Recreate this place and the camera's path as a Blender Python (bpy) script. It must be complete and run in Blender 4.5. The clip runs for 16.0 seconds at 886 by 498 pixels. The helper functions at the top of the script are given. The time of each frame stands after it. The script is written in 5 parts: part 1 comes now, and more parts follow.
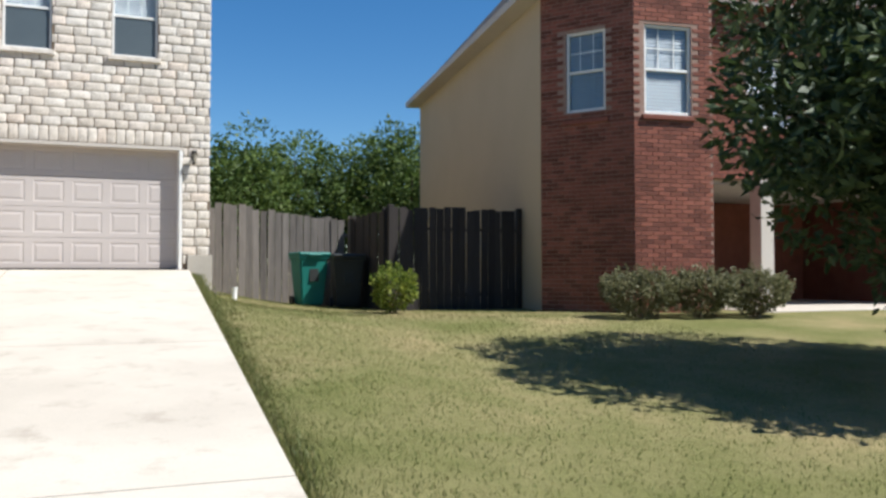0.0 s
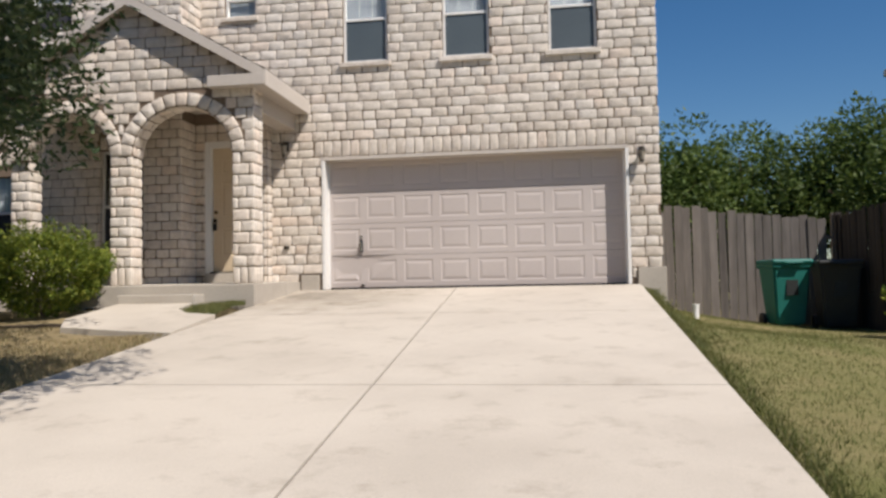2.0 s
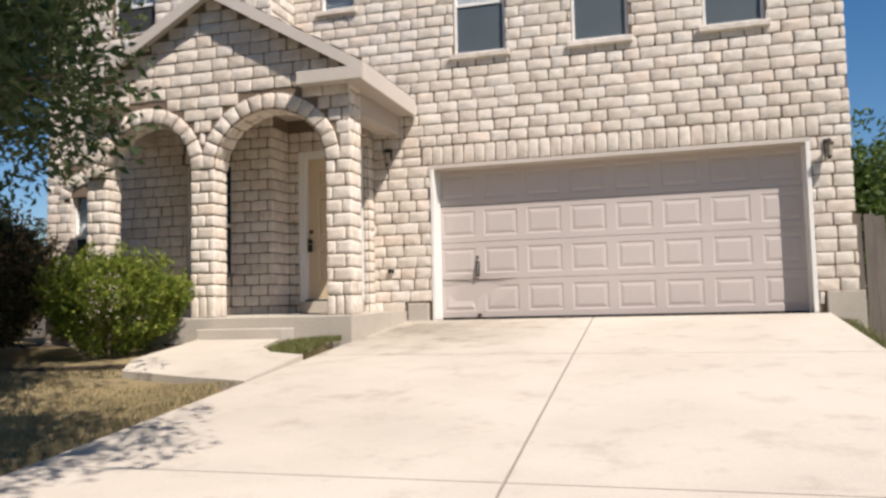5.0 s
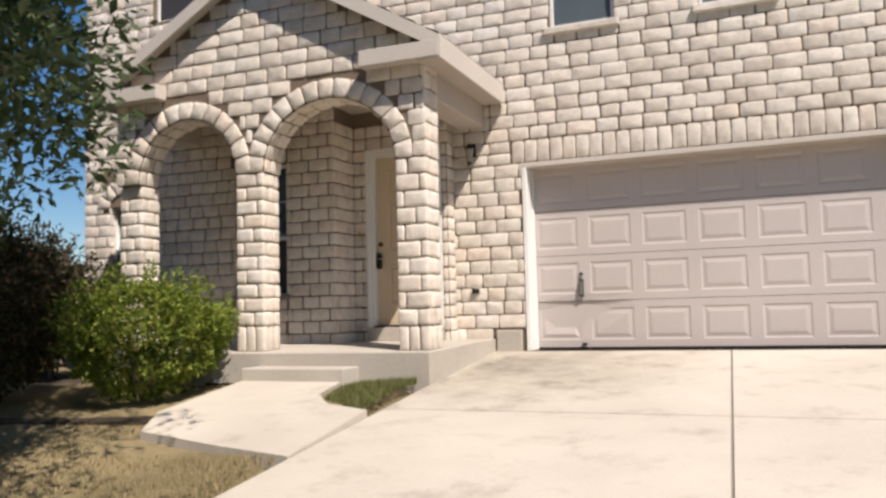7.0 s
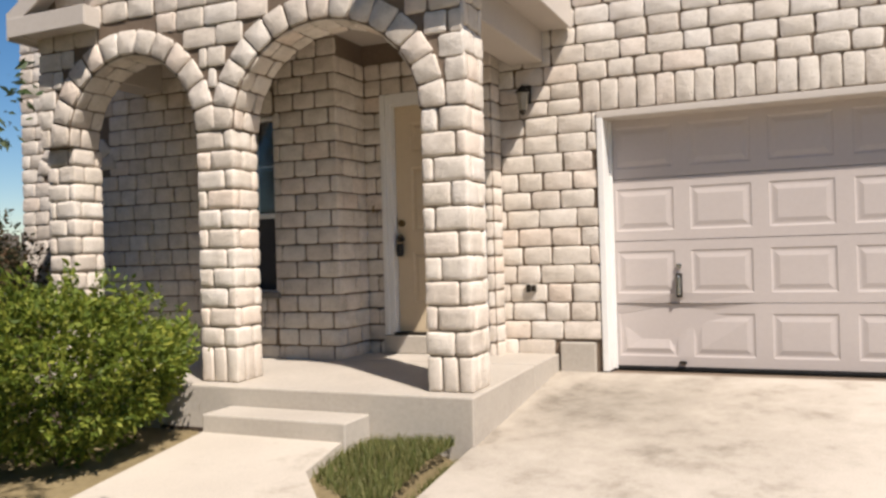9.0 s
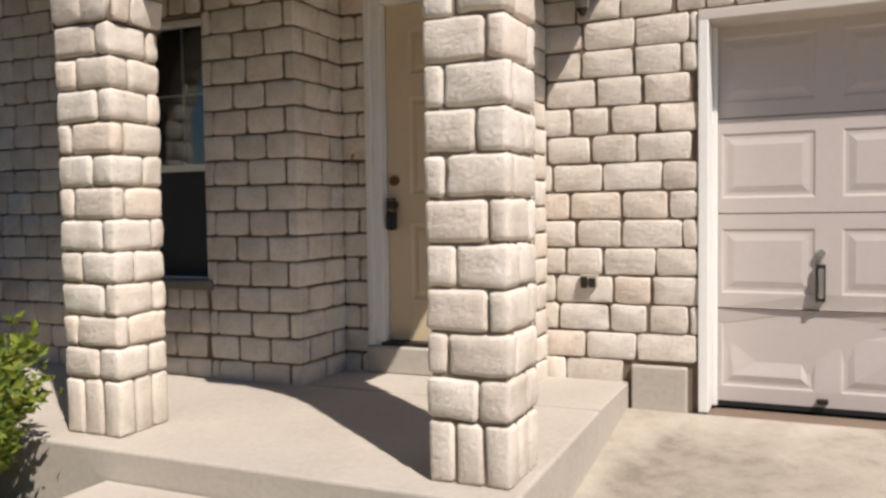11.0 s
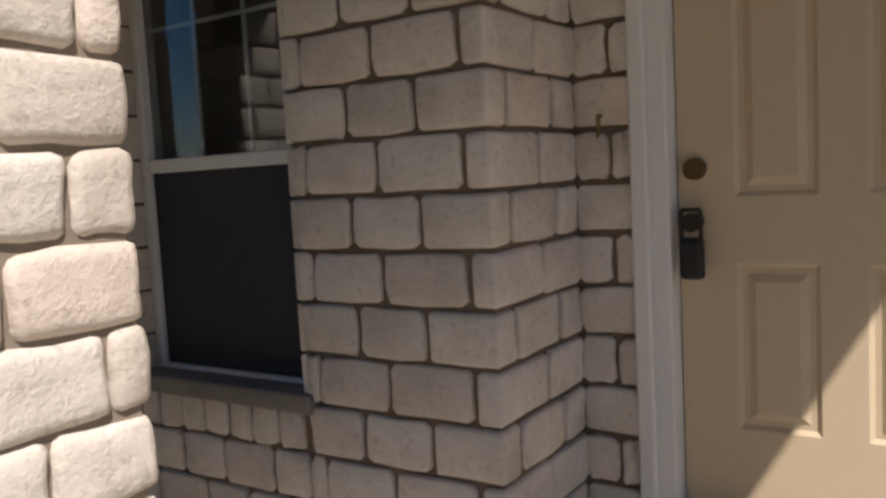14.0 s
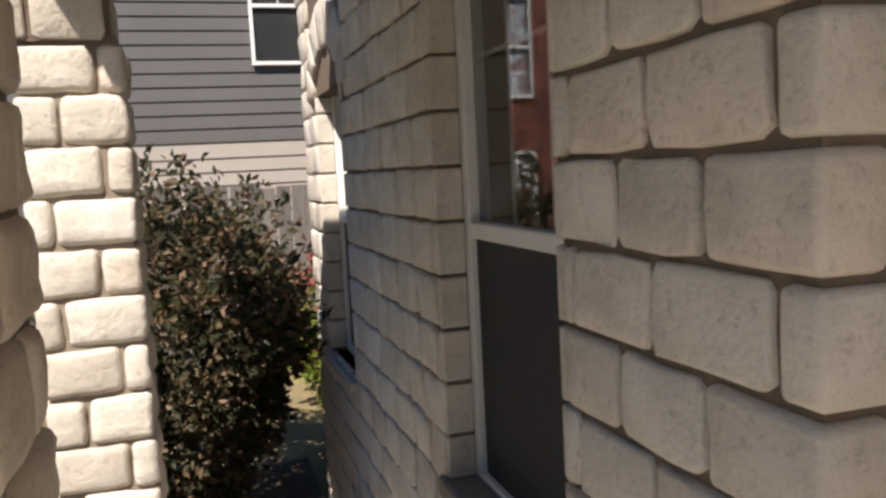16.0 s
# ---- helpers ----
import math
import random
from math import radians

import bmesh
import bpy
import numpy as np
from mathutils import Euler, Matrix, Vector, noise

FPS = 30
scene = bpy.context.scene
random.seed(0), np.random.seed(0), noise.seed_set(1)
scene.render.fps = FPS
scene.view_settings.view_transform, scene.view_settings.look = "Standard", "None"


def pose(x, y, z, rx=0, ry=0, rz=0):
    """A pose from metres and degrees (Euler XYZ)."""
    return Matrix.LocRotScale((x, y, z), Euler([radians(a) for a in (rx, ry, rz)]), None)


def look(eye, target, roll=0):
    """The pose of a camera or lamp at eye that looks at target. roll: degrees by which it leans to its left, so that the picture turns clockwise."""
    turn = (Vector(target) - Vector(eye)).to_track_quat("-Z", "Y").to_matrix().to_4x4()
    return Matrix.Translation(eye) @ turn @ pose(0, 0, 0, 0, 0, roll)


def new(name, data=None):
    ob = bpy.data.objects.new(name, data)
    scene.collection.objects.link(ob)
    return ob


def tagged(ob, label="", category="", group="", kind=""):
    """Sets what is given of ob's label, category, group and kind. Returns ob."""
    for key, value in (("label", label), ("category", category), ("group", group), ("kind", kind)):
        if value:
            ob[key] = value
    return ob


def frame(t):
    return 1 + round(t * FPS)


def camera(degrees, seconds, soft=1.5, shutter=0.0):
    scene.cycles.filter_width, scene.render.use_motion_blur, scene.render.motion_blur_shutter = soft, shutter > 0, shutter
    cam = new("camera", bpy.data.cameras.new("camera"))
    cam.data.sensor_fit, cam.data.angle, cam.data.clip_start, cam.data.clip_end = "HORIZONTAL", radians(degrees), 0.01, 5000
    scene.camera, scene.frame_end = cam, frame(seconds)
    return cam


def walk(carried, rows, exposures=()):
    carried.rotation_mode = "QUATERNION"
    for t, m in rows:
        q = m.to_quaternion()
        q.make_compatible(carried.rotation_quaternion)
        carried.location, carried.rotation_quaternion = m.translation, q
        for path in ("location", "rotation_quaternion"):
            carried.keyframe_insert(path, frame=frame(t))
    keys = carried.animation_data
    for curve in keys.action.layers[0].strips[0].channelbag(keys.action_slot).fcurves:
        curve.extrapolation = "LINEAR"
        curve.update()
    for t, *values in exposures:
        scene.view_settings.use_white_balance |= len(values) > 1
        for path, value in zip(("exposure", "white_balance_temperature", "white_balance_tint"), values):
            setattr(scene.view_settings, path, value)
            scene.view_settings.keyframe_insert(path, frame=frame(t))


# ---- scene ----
# ---- camera and walk ----
cam = camera(57.0, 16.0, soft=2.8)
PATH = [
    (0.0, pose(4.250, -15.081, -0.085, 91.78, 0.04, -20.25)),
    (0.5, pose(4.257, -14.785, -0.083, 91.43, 0.49, -8.17)),
    (1.0, pose(4.048, -14.058, -0.074, 91.57, 0.73, -0.08)),
    (1.5, pose(4.056, -13.321, -0.042, 92.15, 0.78, 6.25)),
    (2.0, pose(3.924, -12.808, -0.031, 92.84, 1.02, 8.68)),
    (2.5, pose(3.877, -12.507, -0.011, 93.35, 0.90, 9.88)),
    (3.0, pose(3.784, -12.228, 0.010, 93.79, 1.21, 10.99)),
    (3.5, pose(3.643, -11.937, 0.088, 93.89, 1.65, 11.99)),
    (4.0, pose(3.505, -11.579, 0.089, 93.98, 1.78, 13.11)),
    (6.5, pose(2.916, -9.528, 0.344, 94.62, 0.88, 21.22)),
    (7.0, pose(2.609, -9.030, 0.473, 94.36, 1.46, 21.95)),
    (7.5, pose(2.427, -8.498, 0.575, 93.88, 2.14, 23.67)),
    (8.0, pose(2.112, -7.880, 0.768, 92.50, 2.05, 24.83)),
    (8.5, pose(1.816, -7.302, 0.922, 91.31, 1.98, 24.63)),
    (10.8, pose(0.649, -4.753, 1.097, 87.91, 0.55, 21.18)),
    (11.0, pose(0.548, -4.567, 1.119, 87.26, 0.84, 24.24)),
    (11.5, pose(0.210, -4.172, 1.151, 86.42, 1.26, 29.31)),
    (12.0, pose(-0.116, -3.781, 1.209, 85.80, 1.50, 33.33)),
    (12.5, pose(-0.386, -3.562, 1.255, 85.26, 2.11, 35.12)),
    (13.0, pose(-0.774, -3.204, 1.261, 85.36, 1.97, 33.37)),
    (13.5, pose(-1.010, -2.813, 1.246, 85.85, 2.12, 30.87)),
    (14.0, look((-1.120, -2.400, 1.318), (-2.211, -0.740, 1.140), -3.1)),
    (14.6, look((-1.240, -2.000, 1.396), (-2.565, -0.519, 1.208), -4.2)),
    (15.0, look((-1.280, -1.780, 1.432), (-2.803, -0.497, 1.268), -2.8)),
    (15.6, look((-1.330, -1.510, 1.544), (-3.087, -0.569, 1.382), -2.8)),
    (16.0, look((-1.397, -1.330, 1.566), (-3.301, -0.750, 1.371), -3.0)),
]
EXPO = [(0.0, 0.73, 6050, 9), (0.5, 0.63, 6150, 10), (1.0, 0.33, 6400, 11), (1.5, 0.2, 6500, 13), (2.0, 0.25, 6520, 14), (2.5, 0.46, 6550, 14), (3.5, 0.5, 6600, 15), (7.5, 0.46, 6700, 15), (8.5, 0.48, 6700, 15), (11.0, 0.3, 6600, 15), (12.5, 0.5, 6550, 14), (13.5, 0.36, 6550, 15), (14.5, 0.19, 6600, 17), (15.0, 0.44, 6650, 16), (15.5, 0.92, 6700, 14), (16.0, 0.82, 6700, 13)]
walk(cam, PATH, EXPO)

# ---- world and sun ----
KX, KZ = 1.35, 2.3          # light runs (-KX, 1, -KZ)
world = bpy.data.worlds.new("sky")
scene.world = world
world.use_nodes = True
wn = world.node_tree.nodes
sky = wn.new("ShaderNodeTexSky")
sky.sky_type = "NISHITA"
sky.sun_disc = False
sky.sun_elevation = math.atan(KZ / math.hypot(KX, 1))
sky.sun_rotation = math.atan2(KX, -1)
sky.air_density, sky.dust_density, sky.ozone_density = 1.0, 0.1, 3.0
wn["Background"].inputs["Strength"].default_value = 0.07
deep = wn.new("ShaderNodeHueSaturation")
deep.inputs["Saturation"].default_value = 1.3
world.node_tree.links.new(sky.outputs["Color"], deep.inputs["Color"])
world.node_tree.links.new(deep.outputs["Color"], wn["Background"].inputs["Color"])
sun_data = bpy.data.lights.new("sun", "SUN")
sun_data.energy, sun_data.angle, sun_data.color = 5.0, radians(0.55), (1.0, 0.95, 0.87)
sun = new("sun", sun_data)
sun.matrix_world = look((20, -20, 34), (20 - KX, -19, 34 - KZ))


# ---- materials ----
def mat(name, rough=0.8, metal=0.0, spec=0.4):
    m = bpy.data.materials.new(name)
    m.use_nodes = True
    nt = m.node_tree
    b = nt.nodes["Principled BSDF"]
    b.inputs["Roughness"].default_value = rough
    b.inputs["Metallic"].default_value = metal
    b.inputs["Specular IOR Level"].default_value = spec
    return m, nt, b


def node(nt, kind, **values):
    n = nt.nodes.new(kind)
    for k, v in values.items():
        n.inputs[k].default_value = v
    return n


def ramp(nt, src, stops):
    r = nt.nodes.new("ShaderNodeValToRGB")
    els = r.color_ramp.elements
    while len(els) < len(stops):
        els.new(0.5)
    for e, (p, c) in zip(els, stops):
        e.position, e.color = p, (*c, 1)
    nt.links.new(src, r.inputs["Fac"])
    return r.outputs["Color"]


def mix(nt, fac, a, b, mode="MIX"):
    m = nt.nodes.new("ShaderNodeMix")
    m.data_type, m.blend_type = "RGBA", mode
    for sock, v in ((m.inputs[0], fac), (m.inputs[6], a), (m.inputs[7], b)):
        if isinstance(v, (int, float)):
            sock.default_value = v
        elif isinstance(v, tuple):
            sock.default_value = (*v, 1)
        else:
            nt.links.new(v, sock)
    return m.outputs[2]


def coords(nt, scale=(1, 1, 1), kind="Object"):
    c = nt.nodes.new("ShaderNodeTexCoord")
    g = nt.nodes.new("ShaderNodeNewGeometry")
    mp = nt.nodes.new("ShaderNodeMapping")
    mp.inputs["Scale"].default_value = scale
    nt.links.new(g.outputs["Position"] if kind == "World" else c.outputs[kind], mp.inputs["Vector"])
    return mp.outputs["Vector"]


def noise_tex(nt, vec, scale, detail=4.0, rough=0.55):
    n = node(nt, "ShaderNodeTexNoise", Scale=scale, Detail=detail, Roughness=rough)
    nt.links.new(vec, n.inputs["Vector"])
    return n.outputs["Fac"]


def bump(nt, b, height, strength=0.3, dist=0.01):
    n = node(nt, "ShaderNodeBump", Strength=strength, Distance=dist)
    nt.links.new(height, n.inputs["Height"])
    nt.links.new(n.outputs["Normal"], b.inputs["Normal"])


def two_scale(name, dark, light, big=0.6, small=18.0, rough=0.85, bmp=0.3, bdist=0.006, scale=(1, 1, 1), spec=0.3, metal=0.0, rnd=0.0, island=0.0):
    """Colour between dark and light by a broad and a fine noise, with fine relief."""
    m, nt, b = mat(name, rough, metal, spec)
    v = coords(nt, scale, "World")
    n1 = noise_tex(nt, v, big, 3.0)
    n2 = noise_tex(nt, v, small, 5.0, 0.65)
    c1 = ramp(nt, n1, [(0.3, dark), (0.7, light)])
    c2 = ramp(nt, n2, [(0.25, dark), (0.75, light)])
    col = mix(nt, 0.5, c1, c2)
    if rnd or island:
        if rnd:
            o = nt.nodes.new("ShaderNodeObjectInfo").outputs["Random"]
        else:
            o = nt.nodes.new("ShaderNodeNewGeometry").outputs["Random Per Island"]
        k = rnd or island
        g = ramp(nt, o, [(0.0, (1 - k, 1 - k, 1 - k)), (1.0, (1, 1, 1))])
        col = mix(nt, 1.0, col, g, "MULTIPLY")
    nt.links.new(col, b.inputs["Base Color"])
    bump(nt, b, n2, bmp, bdist)
    return m


def stone_mat(name, rnd=True):
    m, nt, b = mat(name, 0.9, 0, 0.2)
    v = coords(nt, (1, 1, 1), "World")
    n1 = noise_tex(nt, v, 7.0, 5.0)
    n2 = noise_tex(nt, v, 45.0, 6.0, 0.7)
    c = ramp(nt, n1, [(0.3, (0.58, 0.525, 0.455)), (0.55, (0.70, 0.64, 0.565)), (0.75, (0.77, 0.71, 0.64))])
    pits = ramp(nt, n2, [(0.30, (0.66, 0.63, 0.6)), (0.45, (1, 1, 1))])
    col = mix(nt, 0.8, c, pits, "MULTIPLY")
    src = nt.nodes.new("ShaderNodeObjectInfo").outputs["Random"] if rnd else nt.nodes.new("ShaderNodeNewGeometry").outputs["Random Per Island"]
    tone = ramp(nt, src, [(0.0, (0.86, 0.83, 0.80)), (0.5, (0.97, 0.955, 0.93)), (0.8, (1, 1, 1)), (1.0, (1.0, 0.93, 0.88))])
    col = mix(nt, 1.0, col, tone, "MULTIPLY")
    nt.links.new(col, b.inputs["Base Color"])
    n3 = noise_tex(nt, v, 14.0, 5.0, 0.6)
    h = mix(nt, 0.5, n2, n3)
    bump(nt, b, h, 0.8, 0.014)
    return m


STONE = stone_mat("limestone")
STONE_J = stone_mat("limestone_joined", False)
MORTAR = two_scale("mortar", (0.13, 0.095, 0.068), (0.22, 0.165, 0.12), 2.0, 40.0, 0.95, 0.5)
MORTAR_L = two_scale("pale_mortar", (0.20, 0.16, 0.12), (0.31, 0.255, 0.20), 2.0, 40.0, 0.95, 0.5)
CONCRETE_F = two_scale("foundation_concrete", (0.36, 0.32, 0.27), (0.50, 0.455, 0.39), 1.2, 30.0, 0.9, 0.35)


def node_math(nt, src, mul, add):
    n = nt.nodes.new("ShaderNodeMath")
    n.operation = "MULTIPLY_ADD"
    nt.links.new(src, n.inputs[0])
    n.inputs[1].default_value, n.inputs[2].default_value = mul, add
    return n.outputs[0]


def drive_mat():
    m, nt, b = mat("drive_concrete", 0.85, 0, 0.25)
    v = coords(nt, (1, 1, 1), "World")
    n1 = noise_tex(nt, v, 0.55, 5.0, 0.6)
    n2 = noise_tex(nt, v, 2.6, 6.0, 0.7)
    n3 = noise_tex(nt, v, 90.0, 3.0)
    c = ramp(nt, n1, [(0.32, (0.45, 0.40, 0.335)), (0.6, (0.53, 0.475, 0.40))])
    s = ramp(nt, n2, [(0.30, (0.74, 0.72, 0.70)), (0.46, (1, 1, 1))])
    col = mix(nt, 0.75, c, s, "MULTIPLY")
    g = ramp(nt, n3, [(0.3, (0.9, 0.9, 0.9)), (0.6, (1, 1, 1))])
    col = mix(nt, 1.0, col, g, "MULTIPLY")
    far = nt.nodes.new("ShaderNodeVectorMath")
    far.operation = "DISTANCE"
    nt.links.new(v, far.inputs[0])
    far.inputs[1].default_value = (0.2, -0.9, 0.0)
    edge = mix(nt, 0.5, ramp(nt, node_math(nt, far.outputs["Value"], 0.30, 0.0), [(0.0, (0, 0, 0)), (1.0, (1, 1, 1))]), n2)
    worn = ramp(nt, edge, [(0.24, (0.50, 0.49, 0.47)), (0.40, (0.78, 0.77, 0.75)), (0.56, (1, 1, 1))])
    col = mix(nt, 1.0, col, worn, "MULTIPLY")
    nt.links.new(col, b.inputs["Base Color"])
    bump(nt, b, n3, 0.25, 0.004)
    return m


DRIVE = drive_mat()
JOINT = two_scale("joint_filler", (0.16, 0.14, 0.12), (0.26, 0.23, 0.2), 4, 40)
WHITE = two_scale("white_paint", (0.70, 0.68, 0.64), (0.80, 0.785, 0.75), 1.0, 25.0, 0.5, 0.08)
GDOOR = two_scale("garage_door_paint", (0.46, 0.405, 0.375), (0.52, 0.465, 0.43), 0.7, 30.0, 0.5, 0.06, scale=(1, 1, 1))
FDOOR = two_scale("cream_door_paint", (0.58, 0.46, 0.31), (0.64, 0.52, 0.36), 1.0, 20.0, 0.45, 0.05)
TRIM = two_scale("taupe_trim", (0.48, 0.43, 0.375), (0.57, 0.515, 0.455), 1.0, 25.0, 0.6, 0.08)
SOFFIT = two_scale("soffit_paint", (0.42, 0.37, 0.32), (0.48, 0.43, 0.37), 1.0, 20.0, 0.7, 0.05)
SHINGLE = two_scale("roof_shingle", (0.09, 0.075, 0.065), (0.2, 0.17, 0.15), 1.5, 40.0, 0.95, 0.6, island=0.35)
DARK = two_scale("dark_bronze", (0.03, 0.026, 0.022), (0.06, 0.05, 0.04), 3, 40, 0.45, 0.1, metal=0.6)
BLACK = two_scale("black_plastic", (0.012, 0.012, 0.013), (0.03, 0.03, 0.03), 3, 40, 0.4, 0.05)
BRASS = two_scale("brass", (0.22, 0.14, 0.055), (0.34, 0.22, 0.09), 4, 40, 0.3, 0.05, metal=1.0)
DARK_BRASS = two_scale("aged_brass", (0.10, 0.065, 0.03), (0.18, 0.12, 0.06), 4, 40, 0.4, 0.05, metal=0.8)
CHROME = two_scale("steel", (0.5, 0.5, 0.5), (0.65, 0.65, 0.65), 4, 40, 0.25, 0.05, metal=1.0)
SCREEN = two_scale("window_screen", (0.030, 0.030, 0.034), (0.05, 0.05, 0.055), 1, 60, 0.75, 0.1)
# lighter, bluer copy of the screen: sun and sky reflection put into the colour
SCREEN_LIT = two_scale("screen_painted_sunlit", (0.065, 0.085, 0.10), (0.095, 0.12, 0.135), 1, 60, 0.6, 0.1)
# stain on the tan-house fence, painted-in shade on the side fence
FENCE_D = two_scale("stained_and_shaded_cedar", (0.025, 0.021, 0.020), (0.06, 0.05, 0.046), 1.2, 6.0, 0.85, 0.5, scale=(6, 6, 0.5), rnd=0.35)
BLIND = two_scale("white_blind", (0.42, 0.44, 0.46), (0.55, 0.56, 0.58), 1, 10, 0.7, 0.0)
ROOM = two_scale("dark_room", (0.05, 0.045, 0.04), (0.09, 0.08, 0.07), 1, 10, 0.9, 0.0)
LAMP_GLASS = two_scale("lamp_glass", (0.25, 0.22, 0.17), (0.35, 0.31, 0.25), 3, 20, 0.2, 0.0)
SOIL = two_scale("bed_soil", (0.035, 0.025, 0.017), (0.09, 0.065, 0.045), 3, 30, 0.95, 0.8, 0.03)
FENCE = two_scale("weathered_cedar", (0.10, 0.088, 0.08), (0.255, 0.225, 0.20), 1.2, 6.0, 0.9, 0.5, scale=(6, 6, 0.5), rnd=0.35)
BIN_G = two_scale("green_bin_plastic", (0.012, 0.12, 0.10), (0.02, 0.17, 0.14), 2, 20, 0.45, 0.05)
BIN_D = two_scale("dark_bin_plastic", (0.02, 0.022, 0.022), (0.035, 0.038, 0.036), 2, 20, 0.5, 0.05)
STUCCO = two_scale("tan_siding", (0.44, 0.36, 0.25), (0.50, 0.415, 0.295), 0.8, 30.0, 0.9, 0.25)
BRICK = two_scale("red_brick", (0.19, 0.062, 0.042), (0.36, 0.135, 0.09), 2.5, 30.0, 0.9, 0.4, rnd=0.55)
BRICK_J = two_scale("red_brick_joined", (0.19, 0.062, 0.042), (0.36, 0.135, 0.09), 2.5, 30.0, 0.9, 0.4, island=0.55)
BMORTAR = two_scale("brick_mortar", (0.25, 0.16, 0.12), (0.36, 0.24, 0.19), 2, 30, 0.95, 0.3)
SIDING_G = two_scale("grey_siding", (0.095, 0.088, 0.085), (0.125, 0.116, 0.112), 0.8, 20.0, 0.7, 0.1)
SIDING_L = two_scale("beige_siding", (0.33, 0.29, 0.25), (0.40, 0.355, 0.31), 0.8, 20.0, 0.7, 0.1)
BARK = two_scale("bark", (0.07, 0.05, 0.035), (0.2, 0.155, 0.12), 3, 25, 0.95, 0.8, 0.02, scale=(3, 3, 0.6))
ASPHALT = two_scale("asphalt", (0.035, 0.035, 0.035), (0.07, 0.07, 0.068), 0.6, 60, 0.9, 0.4)


def glass_mat():
    m, nt, b = mat("window_glass", 0.02, 0, 0.8)
    b.inputs["Base Color"].default_value = (0.75, 0.8, 0.82, 1)
    b.inputs["Transmission Weight"].default_value = 1.0
    b.inputs["IOR"].default_value = 1.52
    return m


GLASS = glass_mat()


def leaf_mat(name, a, b_, c, back=0.35):
    m, nt, b = mat(name, 0.55, 0, 0.3)
    r = nt.nodes.new("ShaderNodeNewGeometry").outputs["Random Per Island"]
    col = ramp(nt, r, [(0.0, a), (0.5, b_), (1.0, c)])
    nt.links.new(col, b.inputs["Base Color"])
    t = node(nt, "ShaderNodeBsdfTranslucent")
    nt.links.new(col, t.inputs["Color"])
    s = node(nt, "ShaderNodeMixShader", Fac=back)
    nt.links.new(b.outputs[0], s.inputs[1])
    nt.links.new(t.outputs[0], s.inputs[2])
    nt.links.new(s.outputs[0], nt.nodes["Material Output"].inputs["Surface"])
    return m


LEAF_OAK = leaf_mat("oak_leaf", (0.032, 0.055, 0.018), (0.055, 0.085, 0.027), (0.11, 0.14, 0.065), 0.25)
LEAF_BUSH = leaf_mat("bush_leaf", (0.075, 0.115, 0.02), (0.165, 0.22, 0.03), (0.31, 0.33, 0.055))
LEAF_DARK = leaf_mat("shrub_leaf", (0.03, 0.04, 0.018), (0.06, 0.06, 0.028), (0.24, 0.15, 0.09))
LEAF_TREE = leaf_mat("far_leaf", (0.045, 0.08, 0.018), (0.085, 0.135, 0.03), (0.155, 0.21, 0.05))
LEAF_HEDGE = leaf_mat("hedge_leaf", (0.10, 0.11, 0.05), (0.17, 0.17, 0.085), (0.28, 0.26, 0.15))
LEAF_RED = leaf_mat("red_flower", (0.35, 0.05, 0.05), (0.45, 0.10, 0.08), (0.5, 0.2, 0.14))
GRASS_M = leaf_mat("grass_blade", (0.10, 0.13, 0.035), (0.165, 0.18, 0.058), (0.28, 0.25, 0.11), 0.4)
DRY_M = leaf_mat("dry_grass", (0.24, 0.18, 0.09), (0.33, 0.26, 0.14), (0.2, 0.19, 0.08), 0.2)


def lawn_mat():
    m, nt, b = mat("lawn", 0.95, 0, 0.1)
    v = coords(nt, (1, 1, 1), "World")
    n1 = noise_tex(nt, v, 0.5, 5.0, 0.6)
    n2 = noise_tex(nt, v, 14.0, 6.0, 0.75)
    g = ramp(nt, n1, [(0.35, (0.14, 0.145, 0.05)), (0.5, (0.20, 0.185, 0.08)), (0.65, (0.29, 0.235, 0.12))])
    d = ramp(nt, n1, [(0.35, (0.20, 0.155, 0.085)), (0.7, (0.34, 0.27, 0.155))])
    sep = nt.nodes.new("ShaderNodeSeparateXYZ")
    nt.links.new(v, sep.inputs[0])
    left = ramp(nt, node_math(nt, sep.outputs["X"], 0.5, -0.1), [(0.0, (0, 0, 0)), (0.4, (1, 1, 1))])
    col = mix(nt, left, d, g)
    f = ramp(nt, n2, [(0.3, (0.76, 0.76, 0.73)), (0.6, (1.03, 1.03, 1.0))])
    col = mix(nt, 0.8, col, f, "MULTIPLY")
    nt.links.new(col, b.inputs["Base Color"])
    bump(nt, b, n2, 0.8, 0.04)
    return m


LAWN = lawn_mat()


# ---- mesh helpers ----
def mesh_from(name, verts, faces, material, smooth=False):
    me = bpy.data.meshes.new(name)
    me.from_pydata([tuple(v) for v in verts], [], faces)
    me.materials.append(material)
    if smooth:
        me.polygons.foreach_set("use_smooth", [True] * len(me.polygons))
    me.update()
    return me


def part(name, bm, material, parent=None, label=""):
    """Links a bmesh as one mesh object, under parent if given."""
    me = bpy.data.meshes.new(name)
    bmesh.ops.recalc_face_normals(bm, faces=bm.faces)
    bm.to_mesh(me)
    bm.free()
    me.materials.append(material)
    ob = new(name, me)
    ob.parent = parent
    if label:
        ob["label"] = label
    return ob


def put(name, me, parent=None, m=None, label=""):
    ob = new(name, me)
    ob.parent = parent
    if m is not None:
        ob.matrix_local = m
    if label:
        ob["label"] = label
    return ob


def empty(name, m=None):
    ob = new(name)
    ob.empty_display_size = 0.1
    if m is not None:
        ob.matrix_world = m
    return ob


